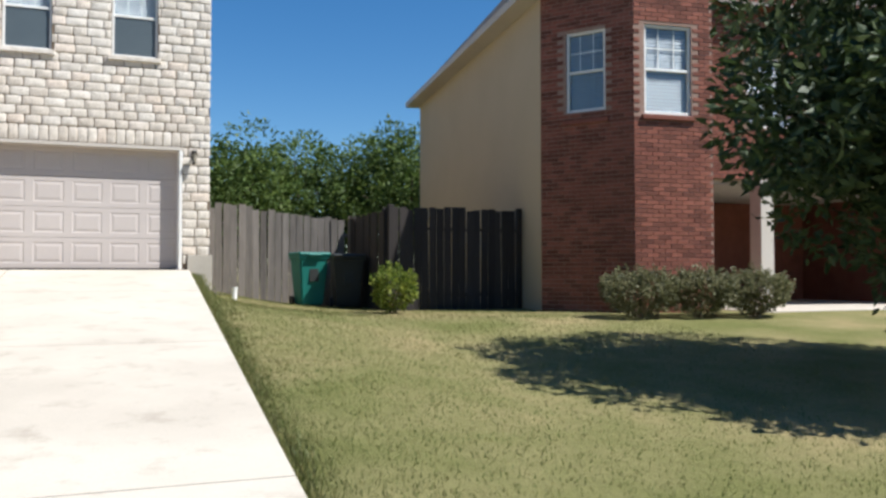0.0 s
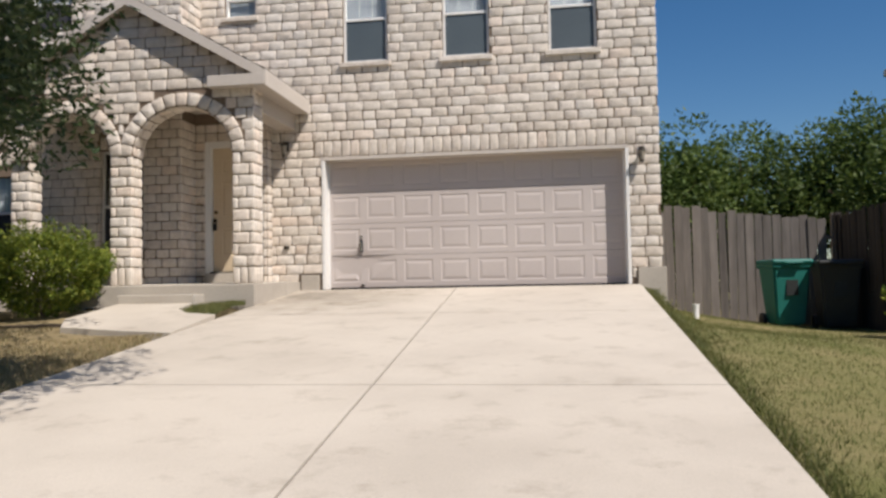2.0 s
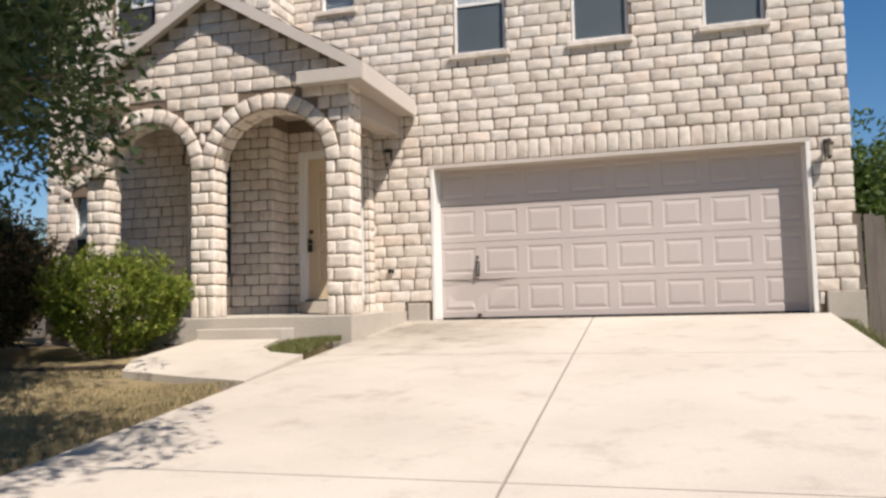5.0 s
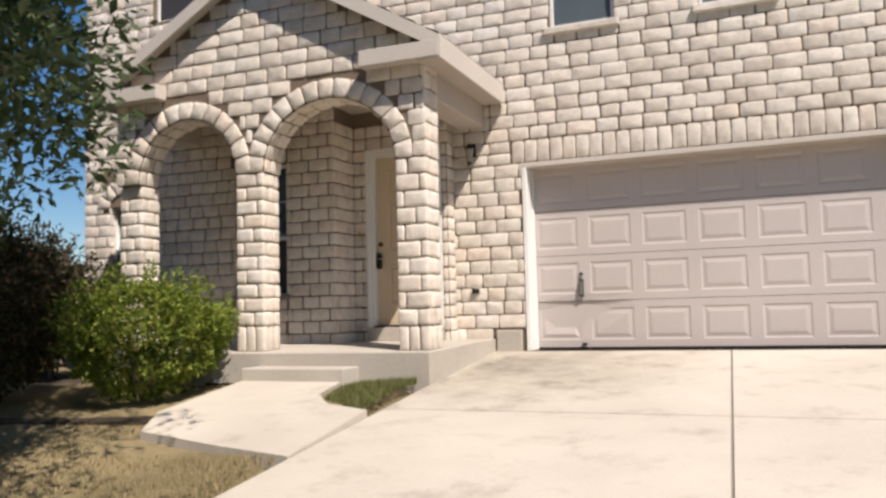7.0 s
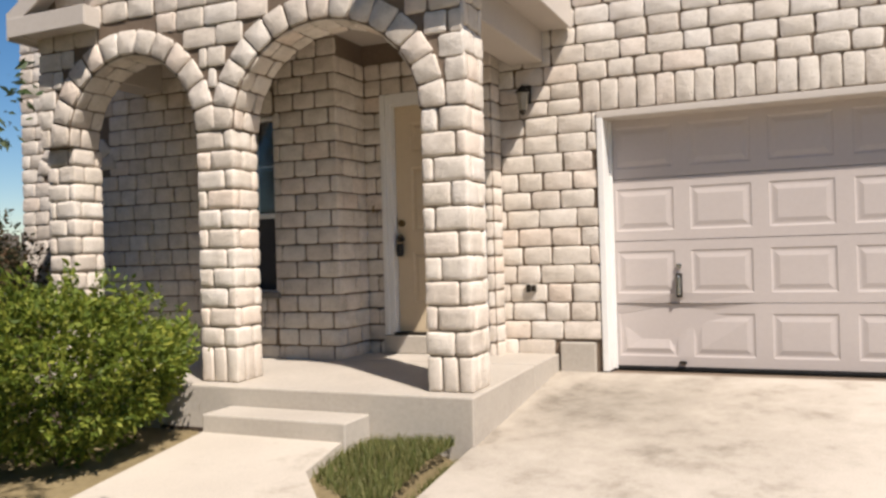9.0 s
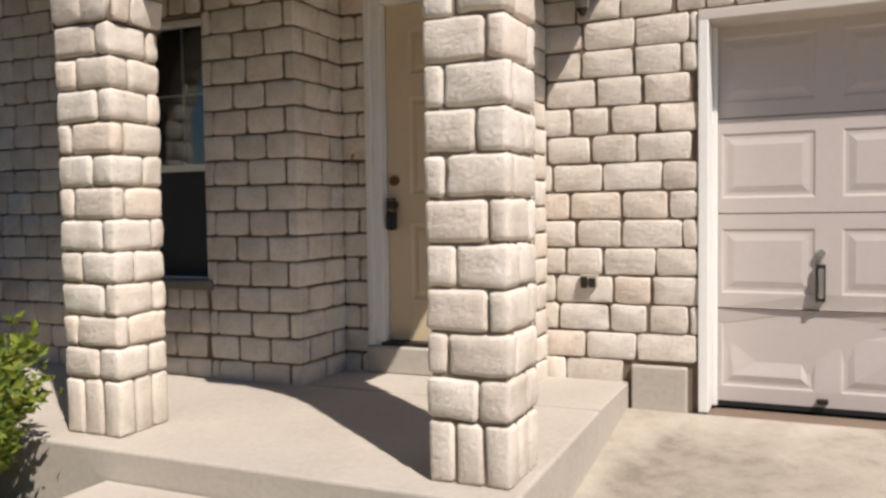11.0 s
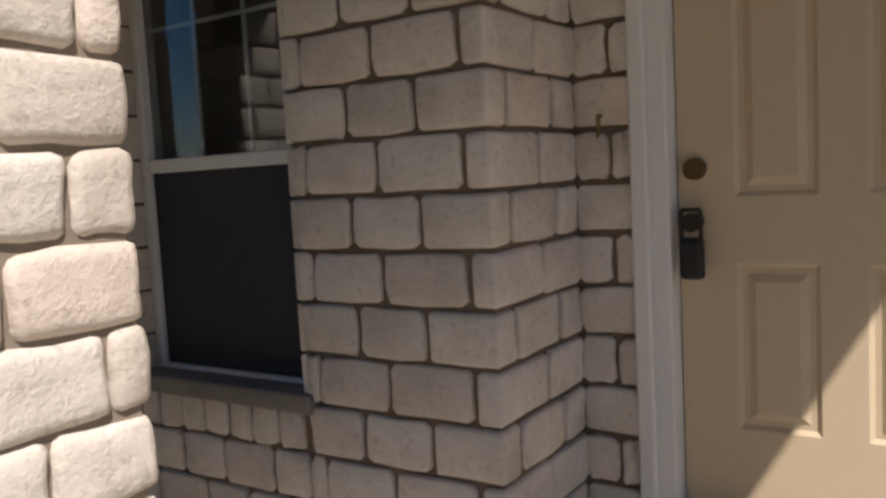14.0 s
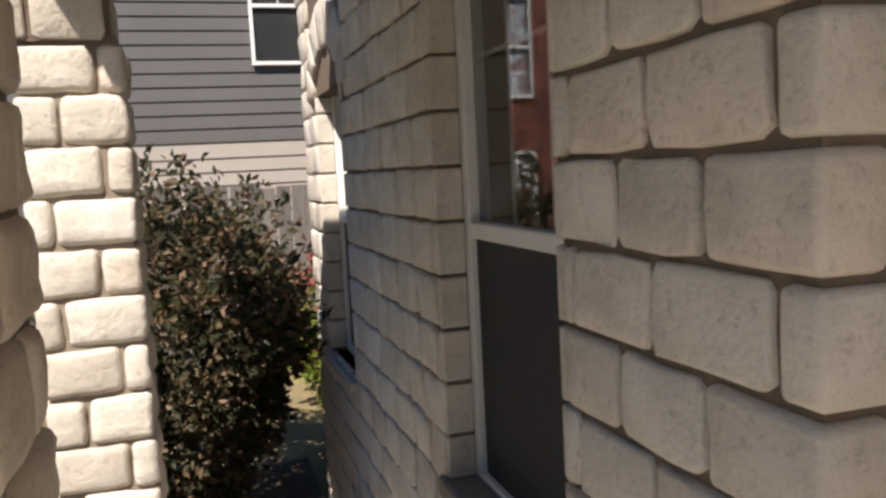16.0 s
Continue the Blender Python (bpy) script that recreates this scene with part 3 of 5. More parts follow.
# return wall and door wall
YD = -0.22
wall_return = tagged(empty("wall_return"), "short limestone return beside the front door", "wall", kind="structure")
part("mortar_backing", box((XI - 0.25, YB + 0.26, -0.2), (XI - PROUD, 0.02, ZT)), MORTAR, wall_return)
mr = basis((XI - PROUD, YB, 0), (0, 1, 0), (1, 0, 0))
for i, (v0, v1) in enumerate(rows_of(0.10, 2.75, CP)):
    e = [0.10, 0.36, 0.512] if i % 2 else [0.27, 0.512]
    for p, q in zip(e, e[1:]):
        put("stone_block", block_mesh(round(q - p - 0.011, 3), v1 - v0 - 0.014, (i + len(e)) % 4), wall_return, mr @ Matrix.Translation(((p + q) / 2, (v0 + v1) / 2, 0)))
blocks(basis((XI - PROUD, YB, 0), (0, 1, 0), (1, 0, 0)), 0.72, rows_of(2.97, ZT, CW), lambda a, v0, b, v1: [(a, b)], lambda u, v: False, wall_return, seed=14)
D0, D1, DZ = -1.82, -0.98, 2.36
wall_door = tagged(empty("wall_door"), "limestone block wall round the front door", "wall", kind="structure")
bm = bmesh.new()
wall_box(bm, XI - PROUD, -0.86, YD + PROUD, YD + 0.3, -0.2, 3.0, [(D0 - 0.1, 0.1, D1 + 0.05, DZ + 0.1)])
part("mortar_backing", bm, MORTAR, wall_door)
md = basis((XI, YD + PROUD, 0), (1, 0, 0), (0, -1, 0))
for i, (v0, v1) in enumerate(rows_of(0.10, 2.75, CP)):
    cells = [(-0.012, 0.174)] if i % 2 else [(-0.012, 0.1), (0.1, 0.174)]
    cells += [(D1 + 0.05 - XI, -0.86 - XI)]
    if v0 > DZ + 0.08:
        cells = [(0.0, 0.17), (0.17, 0.38), (0.38, 0.62), (0.62, 0.85), (0.85, 1.05), (1.05, 1.24)]
    for p, q in cells:
        put("stone_block", block_mesh(round(q - p - 0.012, 3), v1 - v0 - 0.014, i % 3), wall_door, md @ Matrix.Translation(((p + q) / 2, (v0 + v1) / 2, 0)))

mend = basis((-0.86, YD + 0.012, 0), (0, 1, 0), (1, 0, 0))
for i, (v0, v1) in enumerate(rows_of(0.10, 2.75, CP)):
    put("stone_block", block_mesh(0.19, round(v1 - v0 - 0.014, 3), i % 4), wall_door, mend @ Matrix.Translation((0.105, (v0 + v1) / 2, 0)))

# porch floor, steps
bm = box((-4.36, -1.97, -0.55), (-0.38, YB + 0.03, 0.10), 0.012)
for v in bm.verts:
    if v.co.z > 0:
        v.co.z += 0.035 * (v.co.y + 1.97) / 1.285
tagged(part("floor_porch", bm, CONCRETE_F), "pale concrete porch slab with worn edges", "floor", kind="structure")
tagged(part("floor_alcove", box((XI, YB + 0.034, -0.5), (-0.38, 0.02, 0.137), 0.008), CONCRETE_F), "pale concrete floor before the door", "floor", kind="structure")
tagged(part("porch_step", box((-2.25, -2.30, -0.5), (-1.12, -1.975, -0.035), 0.012), CONCRETE_F), "low concrete step below the porch slab", "step", kind="structure")
tagged(part("door_step", box((D0 - 0.10, YD - 0.03, 0.137), (D1 + 0.05, YD + 0.10, 0.298), 0.01), CONCRETE_F), "raised concrete door step", "step", kind="structure")

# ---- porch columns, arches and gable ----
YF, YK = -1.85, -1.51
COLS = [(-4.27, -3.95), (-2.635, -2.285), (-0.76, -0.42)]
ZS = 1.98


def column(x0, x1, seed, YF, YK, foot, pitch):
    """A pier of rock-faced stones round a core: upright stones at the foot, then courses laid in turn."""
    ob = tagged(empty("column"), "square rough limestone block porch column", "column", "porch columns", "structure")
    part("core", box((x0 + 0.022, YF + 0.022, 0.102), (x1 - 0.022, YK - 0.022, ZS + 0.02)), MORTAR_L, ob)
    s, t = x1 - x0, YK - YF
    for i in range(9):
        if i != 4:
            a, b = i % 3 / 3, i // 3 / 3
            put("foot_block", rough_block((x0 + a * s + 0.005, YF + b * t + 0.005, 0.104), (x0 + (a + 1 / 3) * s - 0.005, YF + (b + 1 / 3) * t - 0.005, foot - 0.006), seed + i, 0.018, 0.006, 1), ob)
    for i, (v0, v1) in enumerate(rows_of(foot, ZS, pitch)):
        l = 0.74 if i % 3 else 0.62
        cells = [((0, 0), (l * s, (1 - l) * t)), ((l * s, 0), (s, l * t)), (((1 - l) * s, l * t), (s, t)), ((0, (1 - l) * t), ((1 - l) * s, t))]
        for k, ((a, b), (c, d)) in enumerate(cells):
            if i % 2:
                a, c = s - c, s - a
            put("stone_block", rough_block((x0 + a + 0.004, YF + b + 0.004, v0 + 0.0045), (x0 + c - 0.004, YF + d - 0.004, v1 - 0.0045), seed + i * 4 + k, 0.02, 0.0085), ob)
    return ob


for i, (a, b) in enumerate(COLS):
    column(a, b, 20 + i, YF + (0.06, 0, 0)[i], YK + (0.03, -0.02, 0)[i], (0.36, 0.366, 0.34)[i], (0.15, 0.15, 0.162)[i])

XG, HG, SL = -2.30, 2.10, 0.58       # gable centre, half width, slope
ZE = 3.05                              # underside at the eaves
wall_gable = tagged(empty("wall_gable"), "limestone gable front with two arches", "wall", kind="structure")
A1 = ((COLS[0][1] + COLS[1][0]) / 2, (COLS[1][0] - COLS[0][1]) / 2, 0.67)
A2 = ((COLS[1][1] + COLS[2][0]) / 2, (COLS[2][0] - COLS[1][1]) / 2, 0.70)


def roof_z(x):
    return ZE + SL * (HG - abs(x - XG))


def gable_foot(x):
    z = ZS
    for c, h, r in (A1, A2):
        if abs(x - c) < h:
            z = max(z, ZS + r * math.sqrt(max(1 - ((x - c) / h) ** 2, 0)))
    return z


bm = bmesh.new()
gx = sorted({COLS[0][0] + 0.02, COLS[2][1] - 0.02, XG, *[c - h * math.cos(k * math.pi / 24) for c, h, r in (A1, A2) for k in range(25)]})
cols4 = []
for x in gx:
    cols4.append([bm.verts.new((x, y, z)) for y, z in ((YF + PROUD, gable_foot(x)), (YF + PROUD, roof_z(x) - 0.02), (YK - PROUD, roof_z(x) - 0.02), (YK - PROUD, gable_foot(x)))])
for a, b in zip(cols4, cols4[1:]):
    for k in range(4):
        bm.faces.new((a[k], a[(k + 1) % 4], b[(k + 1) % 4], b[k]))
bm.faces.new(cols4[0])
bm.faces.new(cols4[-1][::-1])
part("mortar_backing", bm, MORTAR, wall_gable)
mk = basis((COLS[0][0], YK - PROUD, 0), (1, 0, 0), (0, 1, 0))


def gable_keep(off):
    def inside(u, v):
        x = u + COLS[0][0]
        if v > roof_z(x) - 0.03:
            return False
        for c, h, r in (A1, A2):
            if v > ZS - 0.01 and abs(x - c) < h + 0.20 and ((x - c) / (h + 0.2)) ** 2 + ((v - ZS) / (r + 0.2)) ** 2 < 1:
                return False
            if v <= ZS and abs(x - c) < h:
                return False
        return True

    def keep(a, v0, b, v1):
        n = 14
        good = [inside(a + (b - a) * (i + 0.5) / n, v0 + 0.02) and inside(a + (b - a) * (i + 0.5) / n, v1 - 0.02) for i in range(n)]
        runs, start = [], None
        for i in range(n + 1):
            if i < n and good[i] and start is None:
                start = i
            if (i == n or not good[i]) and start is not None:
                runs.append((a + (b - a) * start / n, a + (b - a) * i / n))
                start = None
        return runs
    return keep


mg = basis((COLS[0][0], YF + PROUD, 0), (1, 0, 0), (0, -1, 0))
blocks(mg, COLS[2][1] - COLS[0][0], rows_of(ZS, 4.35, CW), gable_keep(0), lambda u, v: True, wall_gable, seed=31, widths=(0.24, 0.27, 0.31))
blocks(mk, COLS[2][1] - COLS[0][0], rows_of(ZS, 2.95, CW), gable_keep(0), lambda u, v: False, wall_gable, seed=35, widths=(0.24, 0.27, 0.31))
for k, (c, h, r) in enumerate((A1, A2)):
    arch_ring(mg, c - COLS[0][0], ZS, h, r, 0.2, 15 if k else 13, wall_gable, 40 + k)
# right flank of the gable wall
mf = basis((COLS[2][1] - PROUD, YF, 0), (0, 1, 0), (1, 0, 0))
blocks(mf, YK - YF, rows_of(ZS, 3.0, CW), lambda a, v0, b, v1: [(a, b)], lambda u, v: True, wall_gable, seed=33, widths=(0.16, 0.18))
# soffits of the arches, faced with stone two deep
for c, h, r in (A1, A2):
    n = 15 if h > 0.7 else 13
    for k in range(n):
        a0, a1 = math.pi * k / n, math.pi * (k + 1) / n
        p, q = [Vector((c - h * math.cos(a), 0, ZS + r * math.sin(a))) for a in (a0, a1)]
        u = (q - p).normalized()
        nrm = Vector((u.z, 0, -u.x))
        cut = 0.17 + (0.045 if k % 2 else -0.045)
        for y0, y1 in ((YF + 0.012, YF + cut), (YF + cut, YK - 0.012)):
            o = (p + q) / 2 - nrm * 0.006
            m = Matrix(((u.x, 0, nrm.x, o.x), (0, -1, 0, (y0 + y1) / 2), (u.z, 0, nrm.z, o.z), (0, 0, 0, 1)))
            put("soffit_block", block_mesh(round((q - p).length - 0.012, 2), round(y1 - y0 - 0.012, 2), k % 4), wall_gable, m)

# porch side beam, ceiling and gable roof
tagged(part("porch_beam", box((-0.74, YK + 0.004, 2.62), (-0.44, -0.02, 2.93), 0.01), SOFFIT), "painted beam under the porch eave", "beam", kind="structure")
tagged(part("porch_beam", box((-4.25, YK + 0.004, 2.62), (-3.97, YB - 0.004, 2.93), 0.01), SOFFIT), "painted beam under the porch eave", "beam", kind="structure")
tagged(part("ceiling_porch", box((-4.27, YK + 0.01, 2.93), (-0.44, -0.03, 2.97)), SOFFIT), "plain painted porch ceiling", "ceiling", kind="structure")
roof_p = tagged(empty("roof_porch"), "shingled porch gable roof with taupe fascia boards", "roof", kind="structure")
YR0, YR1 = YF - 0.15, -0.03
for s in (-1, 1):
    bm = bmesh.new()
    xe, ze = XG + s * HG, ZE
    o = [(XG, ze + SL * HG), (xe, ze), (xe, ze + 0.05), (XG, ze + SL * HG + 0.06)]
    bm = prism([(p[0], p[1]) for p in o], YR0, YR1 if s > 0 else YB - 0.02)
    part("roof_slope", bm, SHINGLE, roof_p)
    # courses of shingles
    vs, fs = [], []
    ln = math.hypot(HG, SL * HG)
    rs = random.Random(5 + s)
    for r in range(16):
        for q in range(9):
            y0 = YR0 + (YR1 - YR0) * (q + (0.5 if r % 2 else 0)) / 9
            y1 = min(y0 + (YR1 - YR0) / 9 - 0.006, YR1)
            if y1 - y0 < 0.05:
                continue
            f0, f1 = r / 16, (r + 1.08) / 16
            k = len(vs)
            for f, lift in ((f0, 0.075), (f1, 0.064)):
                for y in (y0, y1):
                    vs.append((xe - s * HG * f, y, ze + SL * HG * f + lift))
            vs += [(vs[k][0], vs[k][1], vs[k][2] - 0.02), (vs[k + 1][0], vs[k + 1][1], vs[k + 1][2] - 0.02)]
            fs += [(k, k + 1, k + 3, k + 2), (k, k + 4, k + 5, k + 1)]
    ob = put("shingles", mesh_from("shingles", vs, fs, SHINGLE), roof_p)
    ob["kind"] = "stuff"
    # rake board and soffit at the front
    bm = prism([(XG, ze + SL * HG - 0.10), (xe, ze - 0.10), (xe, ze + 0.05), (XG, ze + SL * HG + 0.06)], YR0 - 0.02, YR0)
    part("rake_board", bm, TRIM, roof_p, "taupe rake board")
    bm = prism([(XG, ze + SL * HG - 0.05), (xe, ze - 0.05), (xe, ze), (XG, ze + SL * HG)], YR0 + 0.002, YF + PROUD - 0.01)
    part("rake_soffit", bm, SOFFIT, roof_p)
    # eave board along the side and its soffit
    xa, xb = sorted((xe, xe + s * 0.02))
    part("eave_board", box((xa, YR0 - 0.02, ze - 0.18), (xb, (YR1 if s > 0 else YB - 0.02), ze + 0.05), 0.004), TRIM, roof_p, "taupe eave fascia")
    xa, xb = sorted((xe, COLS[2][1] - 0.02 if s > 0 else COLS[0][0] + 0.02))
    part("eave_soffit", box((xa, YR0, ze - 0.17), (xb, YR1 if s > 0 else YB - 0.02, ze - 0.15)), SOFFIT, roof_p)
    # boxed return at the front corner
    xa, xb = sorted((xe, xe - s * 0.85))
    part("eave_return", box((xa, YR0 - 0.024, ze - 0.16), (xb, YF - 0.01, ze - 0.0), 0.006), TRIM, roof_p, "boxed taupe eave return")


# ---- doors and windows of the stone house ----
def panel(bm, x0, x1, z0, z1, y, depth=0.012, rim=0.035, field=0.02):
    """A moulded panel on a face looking to -y at y: a sunk ring round a raised field."""
    c = [(x0, z0), (x1, z0), (x1, z1), (x0, z1)]
    rings = []
    for ins, dy in ((0, 0), (rim * 0.45, depth), (rim, depth), (rim + field, -depth * 0.15)):
        rings.append([bm.verts.new((x + (ins if x == x0 else -ins), y + dy, z + (ins if z == z0 else -ins))) for x, z in c])
    for a, b in zip(rings, rings[1:]):
        for i in range(4):
            bm.faces.new((a[i], a[(i + 1) % 4], b[(i + 1) % 4], b[i]))
    bm.faces.new(rings[-1])
    return c


def panelled(x0, x1, z0, z1, y, thick, cells, **kw):
    """A leaf facing -y with panels let into its face; cells: x0, x1, z0, z1."""
    bm = bmesh.new()
    xs = sorted({x0, x1, *[c[0] for c in cells], *[c[1] for c in cells]})
    zs = sorted({z0, z1, *[c[2] for c in cells], *[c[3] for c in cells]})
    for i in range(len(xs) - 1):
        for j in range(len(zs) - 1):
            cx, cz = (xs[i] + xs[i + 1]) / 2, (zs[j] + zs[j + 1]) / 2
            if not any(c[0] < cx < c[1] and c[2] < cz < c[3] for c in cells):
                bm.faces.new([bm.verts.new((x, y, z)) for x, z in ((xs[i], zs[j]), (xs[i + 1], zs[j]), (xs[i + 1], zs[j + 1]), (xs[i], zs[j + 1]))])
    for c in cells:
        panel(bm, *c, y, **kw)
    add_box(bm, (x0, y + 0.016, z0), (x1, y + thick, z1))
    for a, b in (((x0, z0), (x1, z0)), ((x1, z0), (x1, z1)), ((x1, z1), (x0, z1)), ((x0, z1), (x0, z0))):
        bm.faces.new([bm.verts.new(p) for p in ((a[0], y, a[1]), (b[0], y, b[1]), (b[0], y + 0.016, b[1]), (a[0], y + 0.016, a[1]))])
    bmesh.ops.remove_doubles(bm, verts=bm.verts, dist=0.0004)
    return bm


# garage door: four sections of eight panels, with the lowest left one dented
YG = 0.22
garage_door = tagged(empty("garage_door"), "closed taupe sectional garage door, dented at the lower corner", "garage door")
GH = 2.10 / 4
for r in range(4):
    z0 = 0.025 + r * GH
    cells = []
    for c in range(8):
        w = 4.84 / 8
        cells.append((0.03 + c * w + 0.065, 0.03 + (c + 1) * w - 0.065, z0 + 0.085, z0 + GH - 0.085))
    bm = panelled(0.03, 4.87, z0 + 0.003, z0 + GH - 0.003, YG, 0.045, cells, depth=0.006, rim=0.03, field=0.035)
    if r < 2:
        for v in bm.verts:
            d = math.hypot((v.co.x - 0.45) / 0.55, (v.co.z - 0.42) / 0.2)
            if d < 1:
                v.co.y += 0.06 * (1 - d) ** 1.3
    part("door_section", bm, GDOOR, garage_door)
bm = bmesh.new()
add_box(bm, (0.03, YG - 0.004, 0.0), (4.87, YG + 0.05, 0.027))
part("bottom_seal", bm, BLACK, garage_door, "black rubber bottom seal")
bm = cyl((0.60, YG - 0.02, 0.86), (0.60, YG + 0.01, 0.86), 0.022)
part("lock", bm, CHROME, garage_door, "small round steel lock")
hd = part("handle", box((0.585, YG - 0.05, 0.62), (0.612, YG - 0.028, 0.78), 0.008), CHROME, garage_door, "worn steel pull handle")
part("handle_plate", box((0.575, YG - 0.028, 0.60), (0.622, YG + 0.004, 0.80), 0.004), DARK, hd)
part("lift_bracket", box((0.585, YG - 0.03, 0.05), (0.64, YG + 0.005, 0.075), 0.004), DARK, garage_door)
tr = tagged(empty("garage_trim"), "white painted jambs round the garage opening", "trim", kind="structure")
part("jamb", box((-0.004, -0.012, 0.0), (0.05, YG + 0.05, 2.115), 0.006), WHITE, tr)
part("jamb", box((4.85, -0.012, 0.0), (4.904, YG + 0.05, 2.115), 0.006), WHITE, tr)
part("head", box((-0.004, -0.012, 2.10), (4.904, YG + 0.05, 2.158), 0.006), TRIM, tr)
part("stop", box((0.05, YG - 0.03, 0.0), (0.075, YG - 0.006, 2.1), 0.003), WHITE, tr)
part("stop", box((4.825, YG - 0.03, 0.0), (4.85, YG - 0.006, 2.1), 0.003), WHITE, tr)
tagged(part("garage_interior", box((-0.1, YG + 0.1, -0.1), (5.0, YG + 0.14, 2.3)), ROOM), "dark lining behind the garage door", "wall", kind="structure")

# front door
door = tagged(empty("door_1"), "closed cream six-panel front door with a key lockbox", "door", kind="structure")
dw = D1 - D0
dy = YD + 0.09
zb = 0.325
cells = []
for z0, z1 in ((0.58, 1.04), (1.22, 1.80), (1.94, 2.20)):
    for a, b in ((0.155, 0.365), (0.475, 0.685)):
        cells.append((D0 + a, D0 + b, z0, z1))
leaf = part("door_leaf", panelled(D0 + 0.004, D1 - 0.004, zb, DZ - 0.004, dy, 0.045, cells, depth=0.01, rim=0.028, field=0.022), FDOOR, door)
part("deadbolt", cyl((D0 + 0.052, dy - 0.022, 1.30), (D0 + 0.052, dy + 0.01, 1.30), 0.03, 0.032, 20), DARK_BRASS, leaf, "aged brass deadbolt")
kn = part("door_knob", cyl((D0 + 0.052, dy - 0.06, 1.155), (D0 + 0.052, dy + 0.01, 1.155), 0.026, 0.022, 18), DARK, leaf, "round dark bronze knob")
part("lockbox", box((D0 + 0.020, dy - 0.075, 1.00), (D0 + 0.086, dy - 0.035, 1.115), 0.014), BLACK, kn, "black key lockbox")
bm = bmesh.new()
for s in (-1, 1):
    add_cyl(bm, (D0 + 0.052 + s * 0.026, dy - 0.055, 1.10), (D0 + 0.052 + s * 0.026, dy - 0.055, 1.19), 0.006, seg=8)
add_cyl(bm, (D0 + 0.026, dy - 0.055, 1.19), (D0 + 0.078, dy - 0.055, 1.19), 0.006, seg=8)
part("shackle", bm, DARK, kn)
part("peephole", cyl(((D0 + D1) / 2, dy - 0.006, 1.77), ((D0 + D1) / 2, dy + 0.01, 1.77), 0.011), DARK, leaf)
part("threshold", box((D0 - 0.02, YD + 0.01, 0.297), (D1 + 0.02, dy + 0.06, 0.323), 0.004), DARK, door, "dark metal threshold")
fr = tagged(empty("door_frame"), "grey-white painted door frame", "trim", kind="structure")
for x0, x1 in ((D0 - 0.10, D0), (D1, D1 + 0.05)):
    part("jamb", box((x0, YD + 0.012, 0.299), (x1, dy + 0.09, DZ + 0.1), 0.006), WHITE, fr)
    part("brick_mould", box((x0 + (0.0 if x0 < D0 else 0.01), YD - 0.012, 0.299), (x1 - (0.05 if x0 < D0 else 0.0), YD + 0.011, DZ + 0.1), 0.008), WHITE, fr)
part("head", box((D0 - 0.0, YD - 0.01, DZ), (D1, dy + 0.09, DZ + 0.1), 0.006), WHITE, fr)
part("backing", box((D0 - 0.1, dy + 0.095, 0.1), (D1 + 0.1, dy + 0.13, DZ + 0.1)), ROOM, fr)


def sash_window(name, x0, x1, z0, z1, y, label, rail=None, bars=(2, 2), screen=SCREEN, blind=True, wall_back=0.25):
    """A white single-hung window in a hole of a wall that faces -y; y is the frame's front."""
    ob = tagged(empty(name), label, "window", kind="structure")
    mid = (z0 + z1) / 2 if rail is None else rail
    f = 0.04
    for n, lo, hi in (("jamb", (x0, y, z0), (x0 + f, y + 0.07, z1)), ("jamb", (x1 - f, y, z0), (x1, y + 0.07, z1)),
                      ("head", (x0 + f, y, z1 - f), (x1 - f, y + 0.07, z1)), ("sill", (x0 + f, y, z0), (x1 - f, y + 0.07, z0 + f)),
                      ("meeting_rail", (x0 + f, y + 0.004, mid - 0.022), (x1 - f, y + 0.06, mid + 0.022))):
        part(n, box(lo, hi, 0.006), WHITE, ob)
    up = part("upper_pane", box((x0 + f, y + 0.034, mid + 0.022), (x1 - f, y + 0.038, z1 - f)), GLASS, ob)
    lo = part("lower_pane", box((x0 + f, y + 0.048, z0 + f), (x1 - f, y + 0.052, mid - 0.022)), GLASS, ob)
    up.visible_shadow = lo.visible_shadow = False
    for i in range(1, bars[0] + 1):
        x = x0 + f + (x1 - x0 - 2 * f) * i / (bars[0] + 1)
        part("glazing_bar", box((x - 0.006, y + 0.042, mid + 0.022), (x + 0.006, y + 0.05, z1 - f)), WHITE, up)
    for i in range(1, bars[1]):
        z = mid + (z1 - mid) * i / bars[1]
        part("glazing_bar", box((x0 + f, y + 0.0425, z - 0.006), (x1 - f, y + 0.0495, z + 0.006)), WHITE, up)
    if screen:
        part("insect_screen", box((x0 + f, y + 0.02, z0 + f), (x1 - f, y + 0.022, mid - 0.022)), screen, ob, "dark grey insect screen")
    if blind:
        n = int((z1 - z0) / 0.05)
        bm = bmesh.new()
        for i in range(n):
            z = z0 + f + (z1 - z0 - 2 * f) * (i + 0.5) / n
            add_box(bm, (x0 + 0.03, y + 0.10, z - 0.020), (x1 - 0.03, y + 0.106, z + 0.022))
        part("blind", bm, BLIND, ob, "closed white slat blind")
    # added dark sheet: its colour stands in for the unlit room
    part("unlit_room_sheet", box((x0 - 0.02, y + wall_back, z0 - 0.02), (x1 + 0.02, y + wall_back + 0.02, z1 + 0.02)), ROOM, ob)
    return ob


